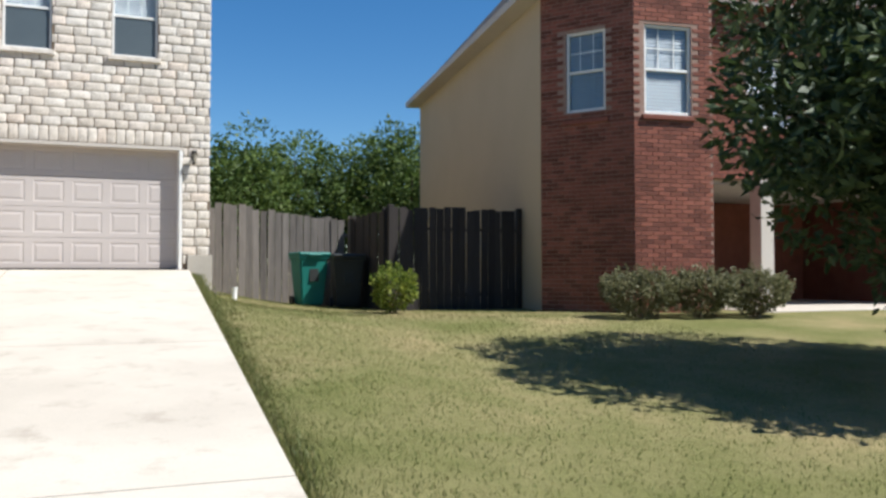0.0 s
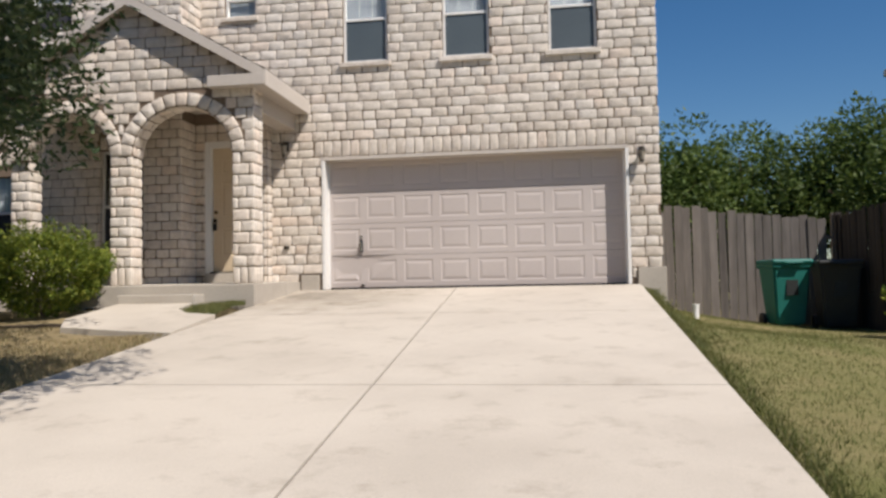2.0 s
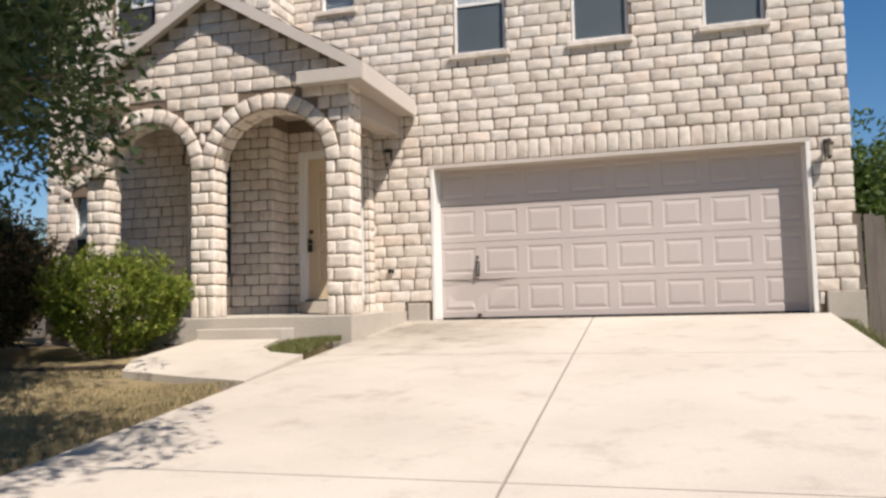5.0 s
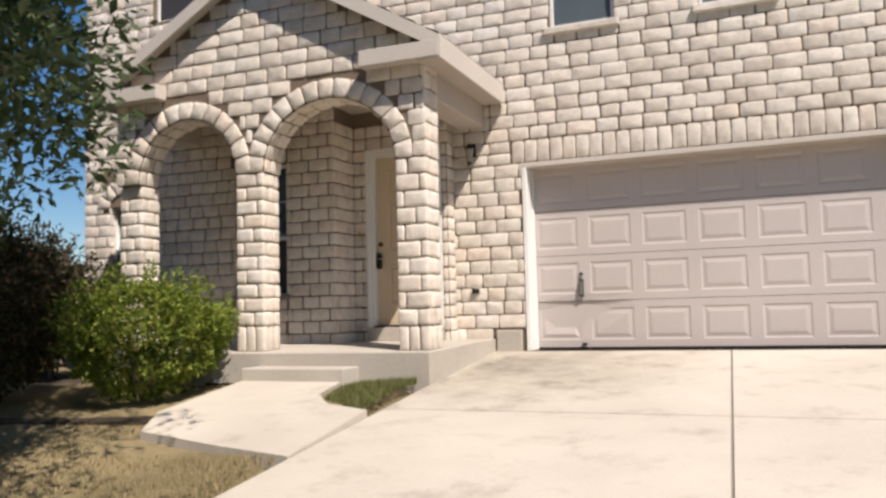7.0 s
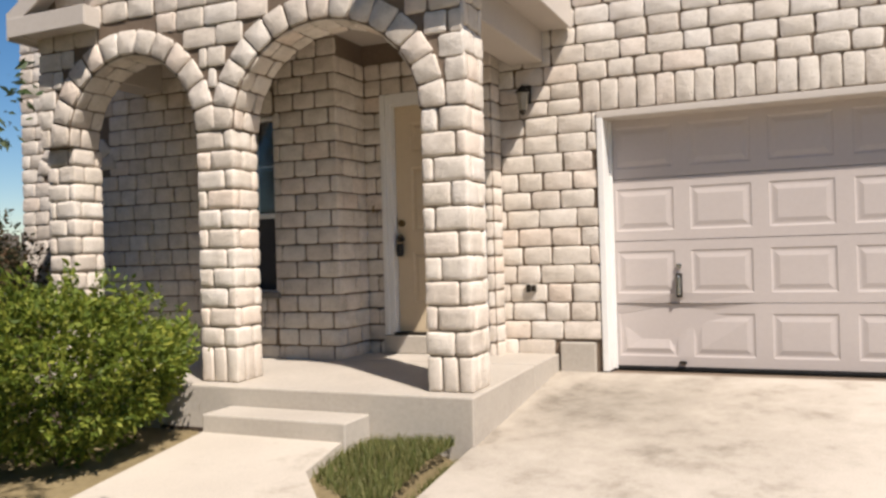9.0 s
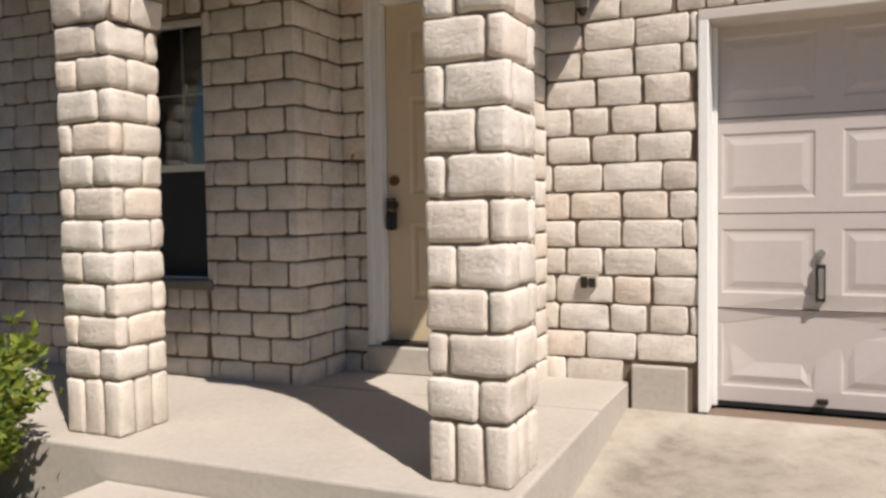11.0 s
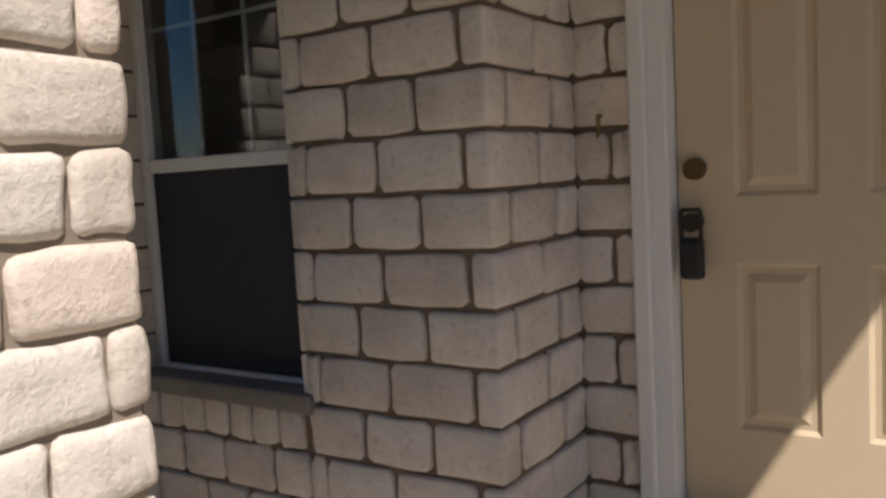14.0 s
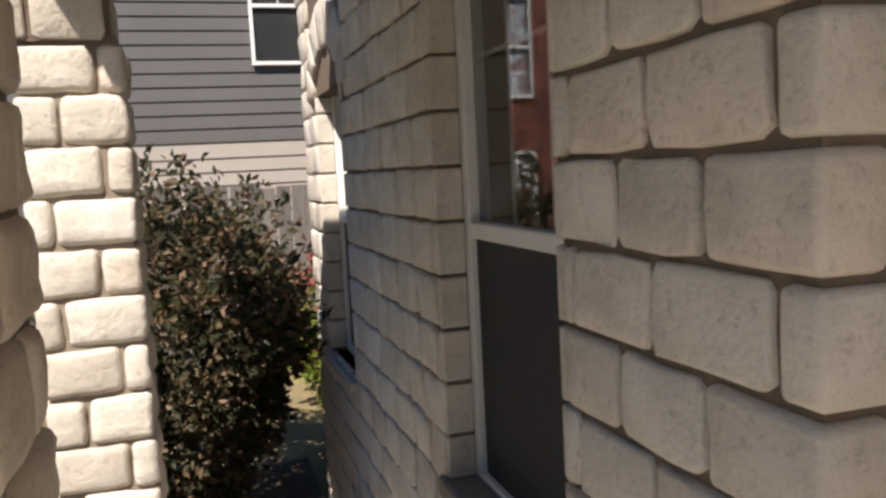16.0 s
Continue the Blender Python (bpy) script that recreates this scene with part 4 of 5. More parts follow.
for i, (a, b, c, d) in enumerate(WINS):
    sash_window("window_%d" % (i + 1), a, c, b, d, 0.06, "white single-hung upstairs window with a grey screen", rail=4.42, screen=SCREEN_LIT)
    tagged(part("window_sill", box((a - 0.06, -0.05, b - 0.085), (c + 0.06, 0.06, b - 0.002), 0.012), STONE), "projecting stone window sill", "sill", kind="structure")
sash_window("window_4", SMALL[0], SMALL[2], SMALL[1], SMALL[3], 0.06, "small upstairs window with glazing bars", rail=SMALL[3] - 0.3, bars=(1, 1), screen=None)
tagged(part("window_sill", box((SMALL[0] - 0.05, -0.05, SMALL[1] - 0.08), (SMALL[2] + 0.05, 0.06, SMALL[1] - 0.002), 0.012), STONE), "projecting stone window sill", "sill", kind="structure")
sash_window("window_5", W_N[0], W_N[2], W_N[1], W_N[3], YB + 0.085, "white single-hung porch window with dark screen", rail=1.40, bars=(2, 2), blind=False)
tagged(part("window_sill", box((W_N[0] - 0.03, YB - 0.02, W_N[1] - 0.03), (W_N[2] + 0.03, YB + 0.09, W_N[1] + 0.03), 0.01), JOINT), "dark dusty stone sill of the porch window", "sill", kind="structure")
sash_window("window_6", W_L[0], W_L[2], W_L[1], W_L[3] + 0.17, YB + 0.085, "white arched-head front window with glazing bars", rail=1.35, bars=(2, 2))
tagged(part("window_sill", box((W_L[0] - 0.03, YB - 0.03, W_L[1] - 0.04), (W_L[2] + 0.03, YB + 0.09, W_L[1] + 0.0), 0.01), CONCRETE_F), "stone sill of the front window", "sill", kind="structure")
sash_window("window_7", -4.75, -4.0, 4.35, 5.2, YB + 0.085, "upstairs front window reflecting the sky", rail=4.8)


def wall_lamp(x, y, z, label):
    ob = tagged(empty("wall_lamp", pose(x, y, z)), label, "wall lamp", "coach lamps")
    part("back_plate", box((-0.045, -0.018, -0.10), (0.045, 0.0, 0.06), 0.006), DARK, ob)
    bm = bmesh.new()
    add_cyl(bm, (0, -0.01, -0.03), (0, -0.11, 0.02), 0.010)
    add_cyl(bm, (0, -0.11, 0.02), (0, -0.11, -0.02), 0.012)
    part("arm", bm, DARK, ob)
    part("lantern_glass", cyl((0, -0.11, -0.17), (0, -0.11, -0.02), 0.035, 0.052, 6), LAMP_GLASS, ob, "amber glass lantern body")
    part("cap", cyl((0, -0.11, -0.02), (0, -0.11, 0.05), 0.068, 0.008, 6), DARK, ob)
    part("finial", cyl((0, -0.11, -0.21), (0, -0.11, -0.17), 0.012, 0.036, 6), DARK, ob)
    return ob


wall_lamp(5.10, -0.005, 2.06, "dark bronze coach lamp on the stone beside the garage")
wall_lamp(-0.60, -0.005, 2.38, "dark bronze coach lamp on the stone by the porch")
ob = tagged(empty("outlet_box", pose(-0.60, -0.004, 0.71)), "small grey outdoor socket with a dark stain", "outlet")
part("plate", box((-0.05, -0.02, -0.03), (0.05, 0.004, 0.03), 0.004), CONCRETE_F, ob)
part("cover", box((-0.042, -0.035, -0.045), (-0.004, -0.02, 0.02), 0.004), DARK, ob)
part("cover", box((0.004, -0.035, -0.04), (0.042, -0.02, 0.012), 0.004), DARK, ob)
ob = tagged(empty("wall_hook", pose(-2.0, YD - 0.004, 1.43)), "small brass hook in the joint by the door", "hook")
bm = bmesh.new()
add_cyl(bm, (0, 0.02, 0.03), (0, -0.02, 0.03), 0.005, seg=8)
add_cyl(bm, (0, -0.02, 0.035), (0, -0.02, -0.02), 0.006, seg=8)
add_cyl(bm, (0, -0.02, -0.02), (0, -0.035, -0.03), 0.006, 0.003, seg=8)
part("hook_bar", bm, BRASS, ob)


# ---- plants ----
def leaf_cloud(points, size, rs, aspect=0.45, curl=0.25):
    """Small pointed leaves at the given points: vertices and faces."""
    vs, fs = [], []
    for p, nrm in points:
        d = Vector((rs.gauss(0, 1), rs.gauss(0, 1), rs.gauss(0, 0.7))) + nrm * 0.9
        d.normalize()
        s = d.orthogonal().normalized()
        s.rotate(Matrix.Rotation(rs.uniform(0, 6.3), 3, d))
        l = size * rs.uniform(0.6, 1.4)
        w = l * aspect
        up = d.cross(s) * l * curl * rs.uniform(-1, 1)
        k = len(vs)
        vs += [p, p + d * l * 0.5 + s * w * 0.5 + up, p + d * l, p + d * l * 0.5 - s * w * 0.5 + up]
        fs.append((k, k + 1, k + 2, k + 3))
    return vs, fs


def limb(bm, p, q, r0, r1, seg=7):
    add_cyl(bm, p, q, r0, r1, seg)


def clump_points(centres, per, rs):
    pts = []
    for c, r in centres:
        for _ in range(int(per * r * r)):
            v = Vector((rs.gauss(0, 1), rs.gauss(0, 1), rs.gauss(0, 1))).normalized()
            pts.append((c + v * r * rs.uniform(0.55, 1.08) ** 0.7, v))
    return pts


def tree(name, base, trunk_h, crown_c, crown_r, n_clumps, clump_r, leaf, size, per, seed, label, trunk_r=0.14, flat=0.75, skip=None):
    rs = random.Random(seed)
    ob = tagged(empty(name, Matrix.Translation(base)), label, "tree")
    b = Vector(base)
    top = Vector((0, 0, trunk_h))
    bm = bmesh.new()
    limb(bm, (0, 0, -0.1), top, trunk_r, trunk_r * 0.7, 10)
    cs = []
    cc = Vector(crown_c) - b
    while len(cs) < n_clumps:
        v = Vector((rs.gauss(0, 1), rs.gauss(0, 1), rs.gauss(0, 1))).normalized()
        p = cc + Vector((v.x * crown_r, v.y * crown_r, v.z * crown_r * flat)) * rs.uniform(0.35, 1.0)
        if skip and skip(p + b):
            continue
        cs.append((p, clump_r * rs.uniform(0.6, 1.25)))
    for p, r in cs[::2]:
        a = top * rs.uniform(0.75, 1.0)
        mid = a.lerp(p, 0.5) + Vector((rs.uniform(-.2, .2), rs.uniform(-.2, .2), 0.15))
        limb(bm, a, mid, trunk_r * 0.35, trunk_r * 0.2, 6)
        limb(bm, mid, p, trunk_r * 0.2, trunk_r * 0.06, 5)
    part("trunk", bm, BARK, ob)
    vs, fs = leaf_cloud(clump_points(cs, per, rs), size, rs)
    put("crown", mesh_from("crown", vs, fs, leaf), ob)
    return ob


def bush(name, base, rx, ry, h, leaf, size, count, seed, label, cat="bush", lumps=10, stems=True):
    rs = random.Random(seed)
    ob = tagged(empty(name, Matrix.Translation(base)), label, cat)
    bm = bmesh.new()
    pts = []
    for _ in range(7):
        a, r = rs.uniform(0, 6.3), rs.uniform(0.1, 0.6)
        limb(bm, (rs.uniform(-.08, .08), rs.uniform(-.08, .08), -0.05), (rx * r * math.cos(a), ry * r * math.sin(a), h * rs.uniform(.5, .9)), 0.014, 0.005, 5)
    part("stems", bm, BARK, ob)
    seeds = [(Vector((rs.gauss(0, 1), rs.gauss(0, 1), abs(rs.gauss(0, 1)))).normalized(), rs.uniform(0.86, 1.12)) for _ in range(lumps)]
    for _ in range(count):
        v = Vector((rs.gauss(0, 1), rs.gauss(0, 1), rs.gauss(0.15, 0.8))).normalized()
        k = 0.78 + 0.22 * max((max(v.dot(s), 0) ** 10) * f for s, f in seeds) + 0.22 * noise.noise(v * 3.5 + Vector((seed, 0, 0)))
        k *= rs.uniform(0.62, 1.0) ** 0.45
        p = Vector((v.x * rx * k, v.y * ry * k, h * 0.5 + v.z * h * 0.5 * k))
        pts.append((p, v))
    for _ in range(count // 70):
        v = Vector((rs.gauss(0, 1), rs.gauss(0, 1), abs(rs.gauss(0.4, 0.7)))).normalized()
        p = Vector((v.x * rx * 0.85, v.y * ry * 0.85, h * 0.5 + v.z * h * 0.42))
        d = (v + Vector((rs.gauss(0, .3), rs.gauss(0, .3), 0.7))).normalized()
        for q in range(14):
            pts.append((p + d * h * 0.2 * q / 14 + Vector((rs.gauss(0, .012), rs.gauss(0, .012), rs.gauss(0, .012))), d))
    vs, fs = leaf_cloud(pts, size, rs, 0.5)
    put("foliage", mesh_from("foliage", vs, fs, leaf), ob)
    return ob


def gz(x, y, dz=0.0):
    return (x, y, lawn_z(x, y) + dz)


bush("bush", (-3.05, -2.75, -0.40), 0.88, 0.80, 1.28, LEAF_BUSH, 0.052, 15000, 51, "rounded yellow-green bush beside the porch")
bush("shrub", (-6.0, -1.45, -0.42), 0.8, 0.7, 1.95, LEAF_DARK, 0.06, 15000, 52, "tall dark shrub with bronze leaf tips", "shrub")
bush("shrub", (-4.65, -3.2, -0.46), 0.85, 0.8, 1.9, LEAF_DARK, 0.06, 14000, 54, "broad dark shrub in the planting bed", "shrub")
bush("bush", gz(8.2, -1.95, -0.03), 0.40, 0.40, 0.80, LEAF_BUSH, 0.07, 2000, 53, "loose green bush before the fence")
hb = gz(12.55, -4.35, -0.03)
for i, dx in enumerate((-1.05, 0.0, 1.0)):
    bush("hedge_bush", (hb[0] + dx, hb[1] - 0.06 * dx, hb[2]), 0.68, 0.5, 0.78, LEAF_HEDGE, 0.06, 4200, 60 + i, "clipped olive-green hedge bush before the brick bay", "hedge")
tree("tree", gz(11.95, -9.5), 1.6, (11.85, -9.45, 1.7), 2.5, 105, 0.6, LEAF_OAK, 0.13, 1300, 71, "leafy young oak tree on the lawn", 0.11)
tree("tree", gz(-2.2, -8.4), 2.0, (-2.9, -6.3, 3.1), 3.6, 480, 0.5, LEAF_OAK, 0.085, 850, 72, "spreading oak tree beside the driveway", 0.15, 0.62,
     lambda p: (p.x > -0.95 * p.y - 6.25 and p.z < 3.6) or p.x > 1.4 or p.z < 1.25 or p.z - 2.3 * (-1.85 - p.y) > -1.0)
# added tree, kept out of view, only to cast shade by the driveway
tree("tree", gz(-0.95, -9.9), 2.9, (1.4, -8.9, 4.5), 1.9, 90, 0.5, LEAF_OAK, 0.09, 700, 73, "unseen high oak crown added to shade the driveway edge", 0.14, 0.45)
for i, (x, y, h, r) in enumerate(((3.4, 13, 4.6, 2.6), (6.6, 12.5, 5.0, 2.6), (9.6, 13.5, 5.0, 2.8), (12.6, 11.5, 5.8, 2.6), (-9.0, 22, 6.0, 4.0), (-15, 16, 5.5, 3.6), (-20, 20, 6, 4), (17, 16, 6, 3.2))):
    tree("tree", gz(x, y), h * 0.4, (x, y, h * 0.55 - 0.6), r, 70, 0.85, LEAF_TREE, 0.17, 420, 80 + i, "bushy green tree behind the fences", 0.16, 0.8)


def grass_patch(name, region, count, h, material, seed, label):
    rs = random.Random(seed)
    vs, fs = [], []
    while len(fs) < count:
        x, y, z = region(rs)
        a = rs.uniform(0, 6.3)
        l = h * rs.uniform(0.5, 1.3)
        w = 0.004 + 0.003 * rs.random()
        dx, dy = math.cos(a) * w, math.sin(a) * w
        bx, by = rs.gauss(0, 0.35) * l, rs.gauss(0, 0.35) * l
        k = len(vs)
        vs += [(x - dx, y - dy, z - 0.01), (x + dx, y + dy, z - 0.01), (x + bx, y + by, z + l)]
        fs.append((k, k + 1, k + 2))
    ob = put(name, mesh_from(name, vs, fs, material))
    return tagged(ob, label, "grass", kind="stuff")


def in_patch(rs):
    while True:
        x, y = rs.uniform(-1.15, -0.36), rs.uniform(-3.15, -1.98)
        if y > -3.2 + (-0.4 - x) * 0.7 and x > -1.12:
            return x, y, lawn_z(x, y)


def right_lawn(rs):
    x = 5.04 + 6.5 * rs.random() ** 1.7
    y = rs.uniform(-13.5, 1.2)
    return x, y, lawn_z(x, y)


def left_lawn(rs):
    while True:
        x, y = rs.uniform(-3.2, -0.36), rs.uniform(-9.5, -3.6)
        if y < -4.3 or x < -2.2:
            return x, y, lawn_z(x, y)


def drive_edge(rs):
    y = rs.uniform(-14, -0.3)
    x = 5.02 + abs(rs.gauss(0, 0.10)) - 0.05 * (noise.noise(Vector((0, y * 1.7, 0))) + 0.5)
    return x, y, max(lawn_z(x, y), drive_z(y) - 0.06)


grass_patch("grass_tuft", in_patch, 4600, 0.065, GRASS_M, 91, "small green grass wedge between walk and driveway")
grass_patch("lawn_grass", right_lawn, 60000, 0.026, GRASS_M, 92, "short sunlit lawn grass, green with dry blades")
grass_patch("lawn_edge", drive_edge, 15000, 0.045, GRASS_M, 93, "green grass growing over the driveway edge")
grass_patch("dry_grass", left_lawn, 22000, 0.035, DRY_M, 94, "thin straw-coloured dry grass by the walk")
poly_slab("planting_bed", [(-6.5, -4.0), (-2.25, -3.55), (-2.3, -2.0), (-4.4, -1.9), (-4.4, -0.75), (-6.5, -0.75)], lambda x, y: lawn_z(x, y) + 0.03, 0.05, SOIL, "dark mulched planting bed along the porch", "planting bed")


# ---- fence, bins, small things ----
def fence_run(p, q, height, label, step=0.145, wood=FENCE):
    p, q = Vector(p), Vector(q)
    ob = tagged(empty("fence"), label, "fence")
    d = q - p
    n = int(d.length / step)
    u = d.normalized()
    rs = random.Random(int(p.x * 31 + p.y * 7))
    ang = math.atan2(u.y, u.x)
    me = []
    for k in range(4):
        bm = bmesh.new()
        h = height * (1 + 0.01 * k)
        add_box(bm, (-step / 2 + 0.004, -0.009, 0.0), (step / 2 - 0.004, 0.009, h), 0.003)
        m_ = bpy.data.meshes.new("board")
        bm.to_mesh(m_)
        bm.free()
        m_.materials.append(wood)
        me.append(m_)
    for i in range(n):
        c = p + u * (i + 0.5) * step
        z = lawn_z(c.x, c.y) - 0.03 + rs.uniform(-0.015, 0.015)
        put("board", me[rs.randrange(4)], ob, pose(c.x, c.y, z, rs.uniform(-.6, .6), rs.uniform(-.5, .5), math.degrees(ang) + rs.uniform(-1, 1)))
    for f in (0.15, 0.8):
        a, b = p.copy(), q.copy()
        nrm = Vector((-u.y, u.x, 0)) * 0.035
        bm = bmesh.new()
        za, zb = lawn_z(a.x, a.y) + height * f, lawn_z(b.x, b.y) + height * f
        add_cyl(bm, (a.x + nrm.x, a.y + nrm.y, za), (b.x + nrm.x, b.y + nrm.y, zb), 0.03, seg=4)
        part("rail", bm, wood, ob)
    for t in (0.0, 1.0):
        c = p.lerp(q, t)
        z = lawn_z(c.x, c.y)
        part("post", box((c.x - 0.05, c.y - 0.02, z - 0.1), (c.x + 0.05, c.y + 0.08, z + height + 0.05), 0.006), wood, ob)
    return ob


fence_run((5.46, 1.6, 0), (8.35, 1.6, 0), 1.82, "weathered grey cedar picket fence beside the stone house")
# the darker wood here paints in the shadow lying on this run
fence_run((8.38, 1.5, 0), (8.38, -0.9, 0), 1.82, "weathered cedar side fence behind the bins, shade put into its colour", wood=FENCE_D)
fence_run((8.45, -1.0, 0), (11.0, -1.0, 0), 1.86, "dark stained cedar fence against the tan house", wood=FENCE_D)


def wheelie_bin(x, y, material, lid, label, turn):
    z = lawn_z(x, y)
    ob = tagged(empty("wheelie_bin", pose(x, y, z - 0.012, 0, 0, turn)), label, "bin", "refuse bins")
    bm = bmesh.new()
    lo = [bm.verts.new(p) for p in ((-0.22, -0.24, 0.04), (0.22, -0.24, 0.04), (0.22, 0.2, 0.04), (-0.22, 0.2, 0.04))]
    hi = [bm.verts.new(p) for p in ((-0.29, -0.34, 0.98), (0.29, -0.34, 0.98), (0.29, 0.3, 0.98), (-0.29, 0.3, 0.98))]
    bm.faces.new(lo[::-1]), bm.faces.new(hi)
    for i in range(4):
        bm.faces.new((lo[i], lo[(i + 1) % 4], hi[(i + 1) % 4], hi[i]))
    bmesh.ops.bevel(bm, geom=list(bm.edges), offset=0.03, segments=2, affect="EDGES")
    part("body", bm, material, ob)
    part("rim", box((-0.31, -0.36, 0.93), (0.31, 0.32, 0.99), 0.012), material, ob)
    part("lid", box((-0.32, -0.39, 0.985), (0.32, 0.33, 1.06), 0.03), lid, ob)
    part("lid_grip", box((-0.14, -0.43, 0.99), (0.14, -0.38, 1.02), 0.01), lid, ob)
    part("handle", cyl((-0.25, 0.37, 0.95), (0.25, 0.37, 0.95), 0.018), material, ob)
    for s in (-1, 1):
        part("wheel", cyl((s * 0.25, 0.2, 0.11), (s * 0.30, 0.2, 0.11), 0.11, seg=18), BLACK, ob)
    part("mark", box((-0.09, -0.318, 0.50), (0.09, -0.298, 0.74)), BIN_D, ob, "dark stamped emblem")
    return ob


wheelie_bin(7.30, 0.75, BIN_G, BIN_G, "green plastic wheelie bin standing by the fence", 8)
wheelie_bin(7.98, 0.45, BIN_D, BIN_D, "dark wheelie bin in the shade of the fence", -4)
ob = tagged(empty("cleanout_pipe", pose(5.78, -0.35, lawn_z(5.78, -0.35))), "short white plastic drain pipe stub in the grass", "pipe")
part("stub", cyl((0, 0, -0.05), (0, 0, 0.16), 0.045), WHITE, ob)
part("cap", cyl((0, 0, 0.155), (0, 0, 0.19), 0.052), WHITE, ob)


# ---- neighbouring houses ----
def face_basis(p, q, z):
    """Wall face from p to q seen with p on the left."""
    u = Vector((q[0] - p[0], q[1] - p[1], 0)).normalized()
    return basis((p[0], p[1], z), u, (u.y, -u.x, 0)), math.hypot(q[0] - p[0], q[1] - p[1])


def simple_window(m, u0, v0, u1, v1, parent, bars=True, blind=True):
    w = empty("window")
    w.parent = parent
    f = 0.05
    for n, a in (("frame", (u0, v0, u0 + f, v1)), ("frame", (u1 - f, v0, u1, v1)), ("frame", (u0 + f, v1 - f, u1 - f, v1)), ("frame", (u0 + f, v0, u1 - f, v0 + f)), ("meeting_rail", (u0 + f, (v0 + v1) / 2 - 0.025, u1 - f, (v0 + v1) / 2 + 0.025))):
        bm = bmesh.new()
        add_box(bm, (a[0], a[1], 0.0), (a[2], a[3], 0.05), 0.005, m)
        part(n, bm, WHITE, w)
    bm = bmesh.new()
    add_box(bm, (u0 + f, v0 + f, 0.008), (u1 - f, v1 - f, 0.012), 0, m)
    g = part("pane", bm, GLASS, w)
    g.visible_shadow = False
    bm = bmesh.new()
    if blind:
        for i in range(int((v1 - v0) / 0.06)):
            v = v0 + 0.05 + i * 0.06
            add_box(bm, (u0 + f, v, -0.012), (u1 - f, v + 0.05, -0.008), 0, m)
        part("blind", bm, BLIND, w)
    else:
        # black sheet over the wall, painting the darkness of a room behind the glass
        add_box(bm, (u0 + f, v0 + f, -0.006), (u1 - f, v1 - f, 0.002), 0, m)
        part("unlit_room_sheet", bm, BLACK, w)
    if bars:
        for k in (1, 2):
            u = u0 + (u1 - u0) * k / 3
            bm = bmesh.new()
            add_box(bm, (u - 0.008, (v0 + v1) / 2, 0.013), (u + 0.008, v1 - f, 0.02), 0, m)
            part("glazing_bar", bm, WHITE, w)
        bm = bmesh.new()
        vm = v0 + (v1 - v0) * 0.74
        add_box(bm, (u0 + f, vm - 0.008, 0.0135), (u1 - f, vm + 0.008, 0.0195), 0, m)
        part("glazing_bar", bm, WHITE, w)
    return w


def brick_face(p, q, z0, z1, parent, hole=None, seed=1, joined=False):
    m, width = face_basis(p, q, z0)
    bm = bmesh.new()
    zs, us = [0, z1 - z0], [0, width]
    if hole:
        zs = sorted(zs + [hole[1], hole[3]])
        us = sorted(us + [hole[0], hole[2]])
    for i in range(len(us) - 1):
        for j in range(len(zs) - 1):
            c = ((us[i] + us[i + 1]) / 2, (zs[j] + zs[j + 1]) / 2)
            if hole and hole[0] < c[0] < hole[2] and hole[1] < c[1] < hole[3]:
                continue
            add_box(bm, (us[i], zs[j], -0.2), (us[i + 1], zs[j + 1], -0.006), 0, m)
    part("wall", bm, BMORTAR, parent)
    rs = random.Random(seed)
    vs, fs = [], []
    h, w = 0.075, 0.225
    for r in range(int((z1 - z0) / h)):
        u = -w / 2 if r % 2 else 0.0
        while u < width:
            a, b = max(u, 0.0) + 0.005, min(u + w, width) - 0.005
            u += w
            v0, v1 = r * h + 0.005, (r + 1) * h - 0.005
            if b - a < 0.04 or (hole and b > hole[0] and a < hole[2] and v1 > hole[1] and v0 < hole[3]):
                continue
            k = len(vs)
            n = rs.uniform(0.0, 0.004)
            for x, y, d in ((a, v0, -0.01), (b, v0, -0.01), (b, v1, -0.01), (a, v1, -0.01), (a + .002, v0 + .002, n), (b - .002, v0 + .002, n), (b - .002, v1 - .002, n), (a + .002, v1 - .002, n)):
                vs.append(m @ Vector((x, y, d)))
            fs += [(k + 4, k + 5, k + 6, k + 7)] + [(k + i, k + (i + 1) % 4, k + 4 + (i + 1) % 4, k + 4 + i) for i in range(4)]
    ob = put("bricks", mesh_from("bricks", vs, fs, BRICK_J), parent)
    ob["kind"] = "stuff"
    return m


nb = tagged(empty("neighbour_house"), "two-storey tan house with a red brick bay", "house")
ZN, EN = -0.85, 4.95
NA, NB_, NC, ND = (11.0, -1.9), (12.0, 7.9), (12.05, -3.3), (13.55, -3.45)
m, wd = face_basis(NB_, NA, ZN)
bm = bmesh.new()
add_box(bm, (0, 0, -0.2), (wd, EN - ZN, 0.0), 0, m)
part("side_wall", bm, STUCCO, nb, "smooth tan side wall")
bm = bmesh.new()
add_box(bm, (-0.3, EN - ZN - 0.02, -0.1), (wd + 0.2, EN - ZN + 0.14, 0.38), 0.01, m)
part("eave", bm, TRIM, nb, "taupe eave board")
hol = (0.50, 3.62, 1.24, 5.05)
m1 = brick_face(NA, NC, ZN, EN + 1.0, nb, hol, 5)
simple_window(m1 @ Matrix.Translation((0, 0, -0.09)), *hol, nb)
hol = (0.2, 3.50, 1.1, 5.05)
m2 = brick_face(NC, ND, ZN, EN + 1.0, nb, hol, 6)
simple_window(m2 @ Matrix.Translation((0, 0, -0.09)), *hol, nb)
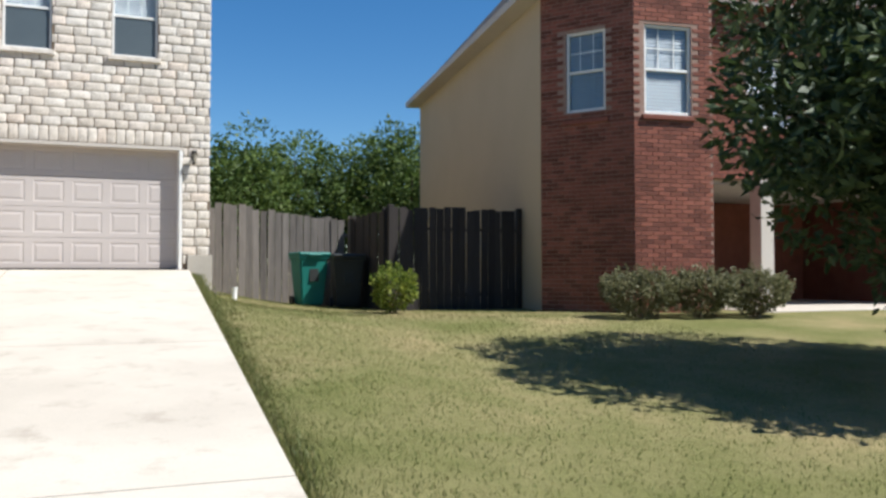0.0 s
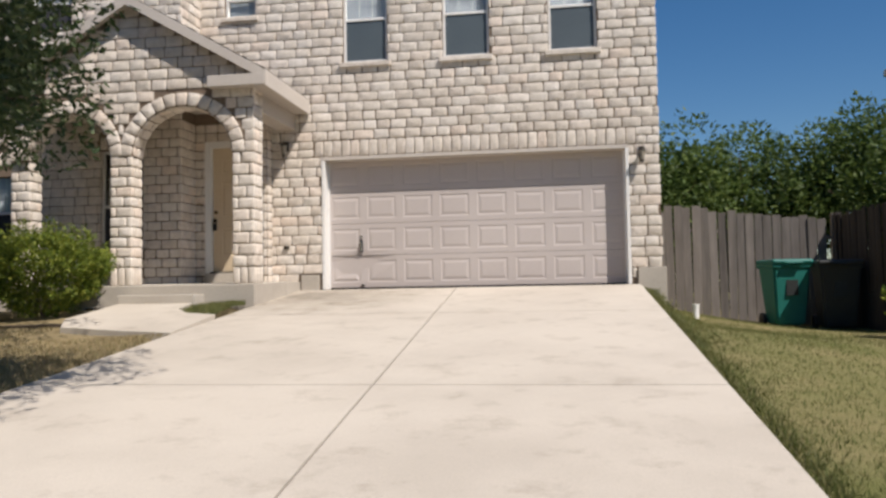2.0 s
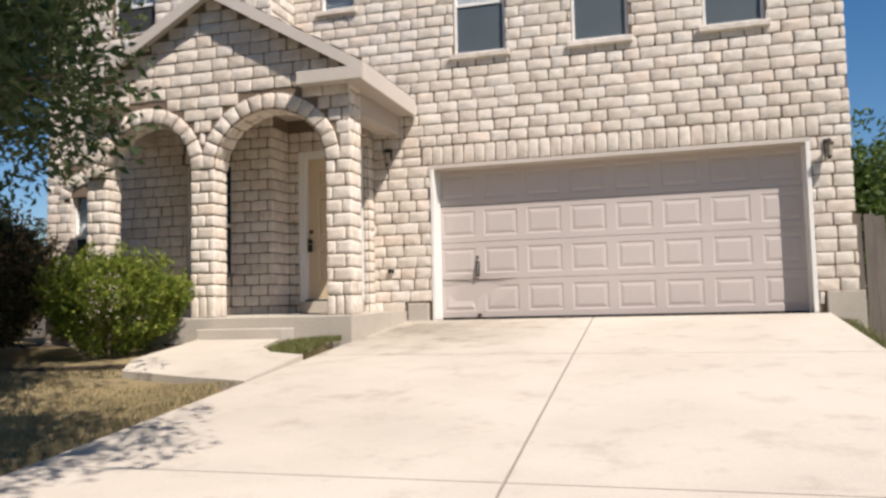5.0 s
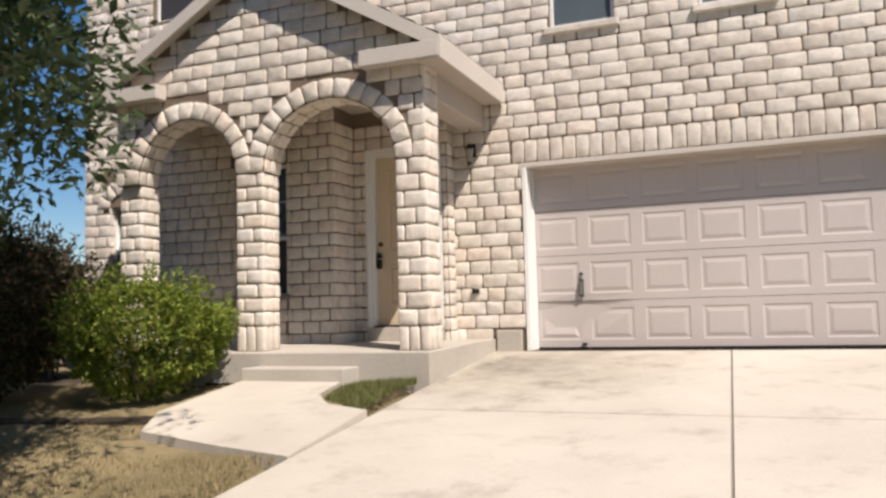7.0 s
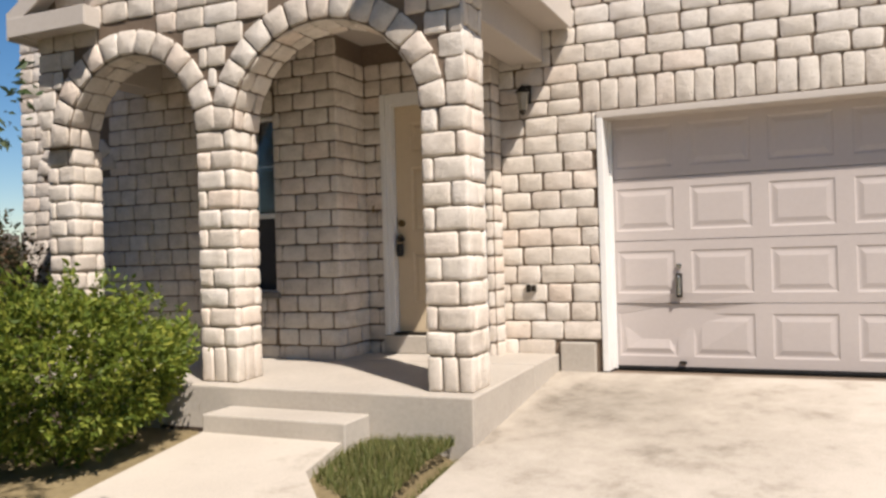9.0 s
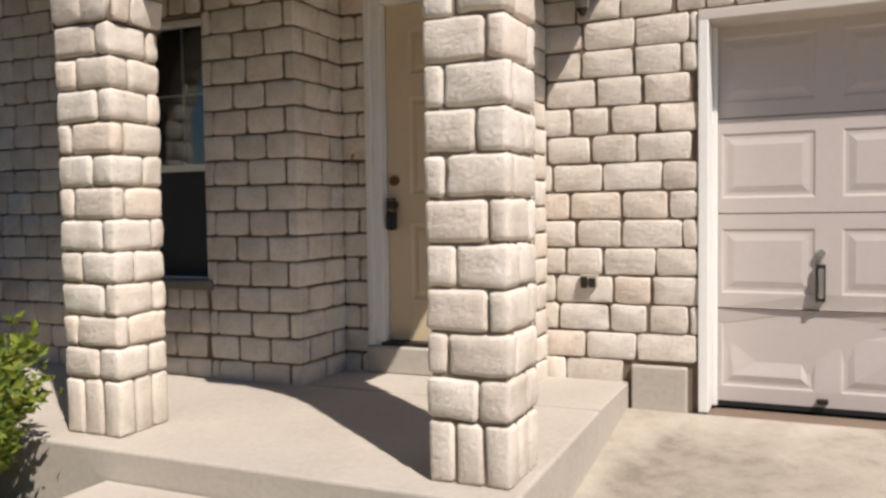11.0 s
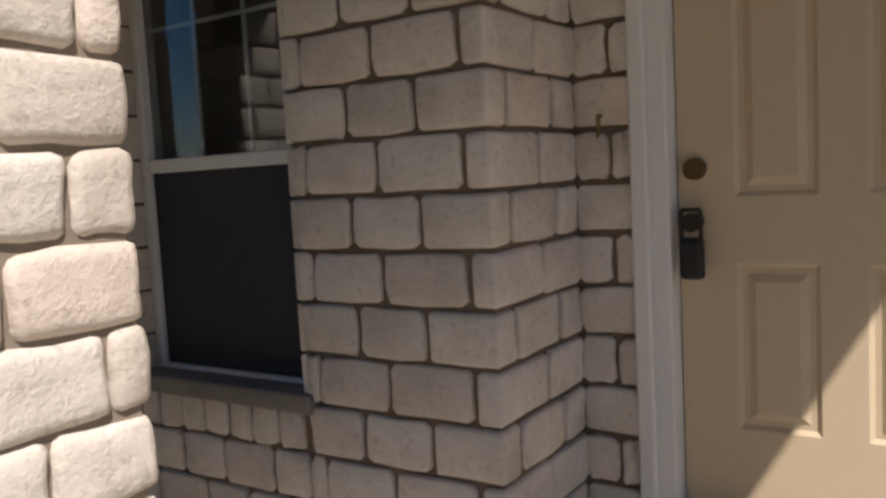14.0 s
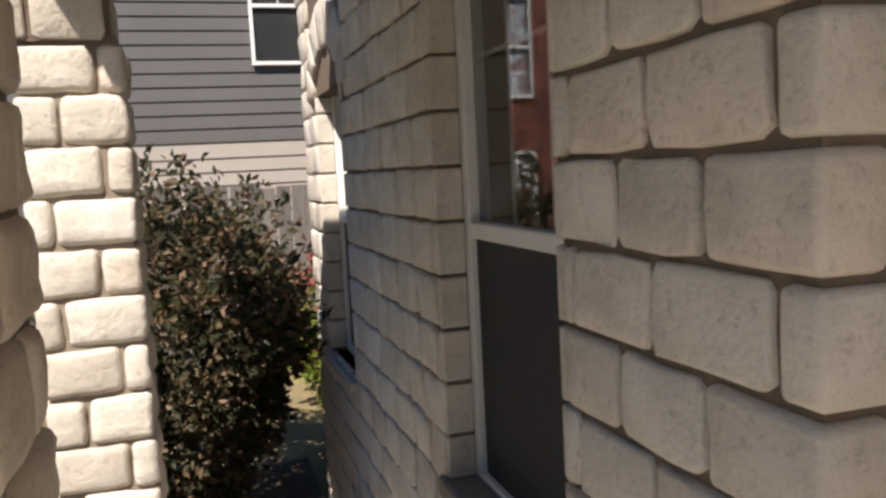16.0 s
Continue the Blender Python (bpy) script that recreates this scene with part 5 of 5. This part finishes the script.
for mm, w0, w1 in ((m1, 0.5, 1.24), (m2, 0.2, 1.1)):
    bm = bmesh.new()
    add_box(bm, (w0 - 0.06, 3.40, -0.08), (w1 + 0.06, 3.48, 0.05), 0.01, mm)
    part("window_sill", bm, BRICK, nb, "brick-on-edge sill")
brick_face(ND, (14.2, -2.3), ZN, EN + 1.0, nb, None, 7)
m3 = brick_face((14.2, -2.3), (20.0, -2.9), ZN + 2.6, EN + 0.4, nb, (1.0, 1.0, 2.0, 2.4), 8)
simple_window(m3 @ Matrix.Translation((0, 0, -0.09)), 1.0, 1.0, 2.0, 2.4, nb)
part("porch_back", box((14.0, 1.2, ZN), (20.0, 1.4, EN)), BRICK, nb)
part("porch_ceiling", box((14.25, -2.2, ZN + 2.5), (20.0, 1.2, ZN + 2.6)), SOFFIT, nb)
part("porch_side", box((20.0, -2.9, ZN), (20.2, 1.4, EN)), BRICK, nb)
part("rear_block", box((12.3, 1.45, ZN), (20.0, 7.9, EN)), STUCCO, nb)
part("porch_post", box((15.1, -2.85, ZN), (15.4, -2.55, ZN + 2.6), 0.01), TRIM, nb)
part("porch_slab", box((14.2, -3.9, ZN - 0.1), (20.0, 1.2, ZN + 0.13), 0.01), DRIVE, nb)
bm = bmesh.new()
e = EN + 0.1
ring = [(10.75, -2.0), (11.95, -3.65), (13.75, -3.85), (14.4, -2.6), (20.3, -3.2), (20.3, 8.2), (11.7, 8.2)]
lo = [bm.verts.new((x, y, e + (1.0 if i in (1, 2) else 0.0))) for i, (x, y) in enumerate(ring)]
ap = [bm.verts.new((13.6, 2.0, e + 3.0)), bm.verts.new((17.5, 2.0, e + 3.0))]
for i in range(7):
    a, b = lo[i], lo[(i + 1) % 7]
    bm.faces.new((a, b, ap[1] if 3 <= i <= 4 else ap[0]))
bm.faces.new((lo[3], ap[1], ap[0]))
bm.faces.new((lo[5], ap[0], ap[1]))
part("roof", bm, SHINGLE, nb, "brown shingle roof")


def lap_wall(m, width, v0, v1, material, parent, step=0.19):
    vs, fs = [], []
    n = int((v1 - v0) / step)
    for i in range(n):
        a, b = v0 + i * step, v0 + (i + 1) * step
        k = len(vs)
        for u in (0, width):
            vs += [m @ Vector((u, a, 0.022)), m @ Vector((u, b, 0.004)), m @ Vector((u, a, 0.0))]
        fs += [(k, k + 3, k + 4, k + 1), (k + 2, k + 5, k + 3, k)]
    put("lap_siding", mesh_from("lap_siding", vs, fs, material), parent)
    bm = bmesh.new()
    add_box(bm, (0, v0, -0.2), (width, v1, 0.0), 0, m)
    part("wall", bm, material, parent)


lh = tagged(empty("neighbour_house"), "two-storey neighbouring house with grey lap siding", "house")
ml, wl = face_basis((-13.2, -4.0), (-13.2, 3.2), -0.4)
lap_wall(ml, wl, 0.0, 2.5, SIDING_L, lh)
lap_wall(ml, wl, 2.5, 5.8, SIDING_G, lh)
simple_window(ml @ Matrix.Translation((0, 0, 0.03)), 3.63, 3.53, 4.85, 5.15, lh, blind=False)
part("body", box((-21, -4.0, -0.4), (-13.42, 3.2, 5.4)), SIDING_G, lh)
bm = bmesh.new()
v = [bm.verts.new(p) for p in ((-12.9, -4.28, 5.35), (-12.9, 3.5, 5.35), (-21.3, 3.5, 5.35), (-21.3, -4.28, 5.35), (-17, -0.8, 7.6), (-17, 0.2, 7.6))]
for f in ((0, 1, 5, 4), (1, 2, 5), (2, 3, 4, 5), (3, 0, 4), (3, 2, 1, 0)):
    bm.faces.new([v[i] for i in f])
part("roof", bm, SHINGLE, lh, "dark shingle roof")
fence_run((-9.6, -3.0, 0), (-9.6, 6.0, 0), 1.75, "weathered grey picket fence beside the neighbouring house")
bush("bush", (-7.7, -0.1, -0.42), 0.5, 0.6, 1.1, LEAF_BUSH, 0.07, 2600, 101, "low green bush by the side fence")
bush("bush", (-8.7, -0.15, -0.42), 0.4, 0.6, 1.3, LEAF_RED, 0.07, 1500, 102, "red-flowering bush by the side fence")

# across the street: what the windows mirror
bh = tagged(empty("neighbour_house"), "red brick wing of the house next door", "house")
mb = brick_face((-14.5, -8.0), (-14.5, -4.2), -0.6, 5.2, bh, None, 12)
for u in (0.5, 2.4):
    simple_window(mb @ Matrix.Translation((0, 0, 0.01)), u, 3.3, u + 1.0, 5.0, bh)
    simple_window(mb @ Matrix.Translation((0, 0, 0.01)), u, 0.8, u + 1.0, 2.4, bh)
part("body", box((-22, -8.0, -0.6), (-14.72, -4.35, 5.2)), STUCCO, bh)
bm = bmesh.new()
v = [bm.verts.new(p) for p in ((-14.1, -8.4, 5.2), (-14.1, -4.32, 5.2), (-22.4, -4.32, 5.2), (-22.4, -8.4, 5.2), (-18.3, -6.3, 7.2))]
for f in ((0, 1, 4), (1, 2, 4), (2, 3, 4), (3, 0, 4), (0, 3, 2, 1)):
    bm.faces.new([v[i] for i in f])
part("roof", bm, SHINGLE, bh)
for i, (x, y, h, r) in enumerate(((-8, -24, 6.5, 3.4), (-4, -30, 7, 3.6), (6, -30, 7, 3.6), (14, -28, 7, 3.6), (-30, -12, 7, 4.0), (24, -24, 7, 4.0))):
    tree("tree", (x, y, -1.8), h * 0.4, (x, y, h * 0.6 - 1.4), r, 40, 1.0, LEAF_TREE, 0.3, 120, 110 + i, "street tree with a full green crown", 0.18, 0.8)
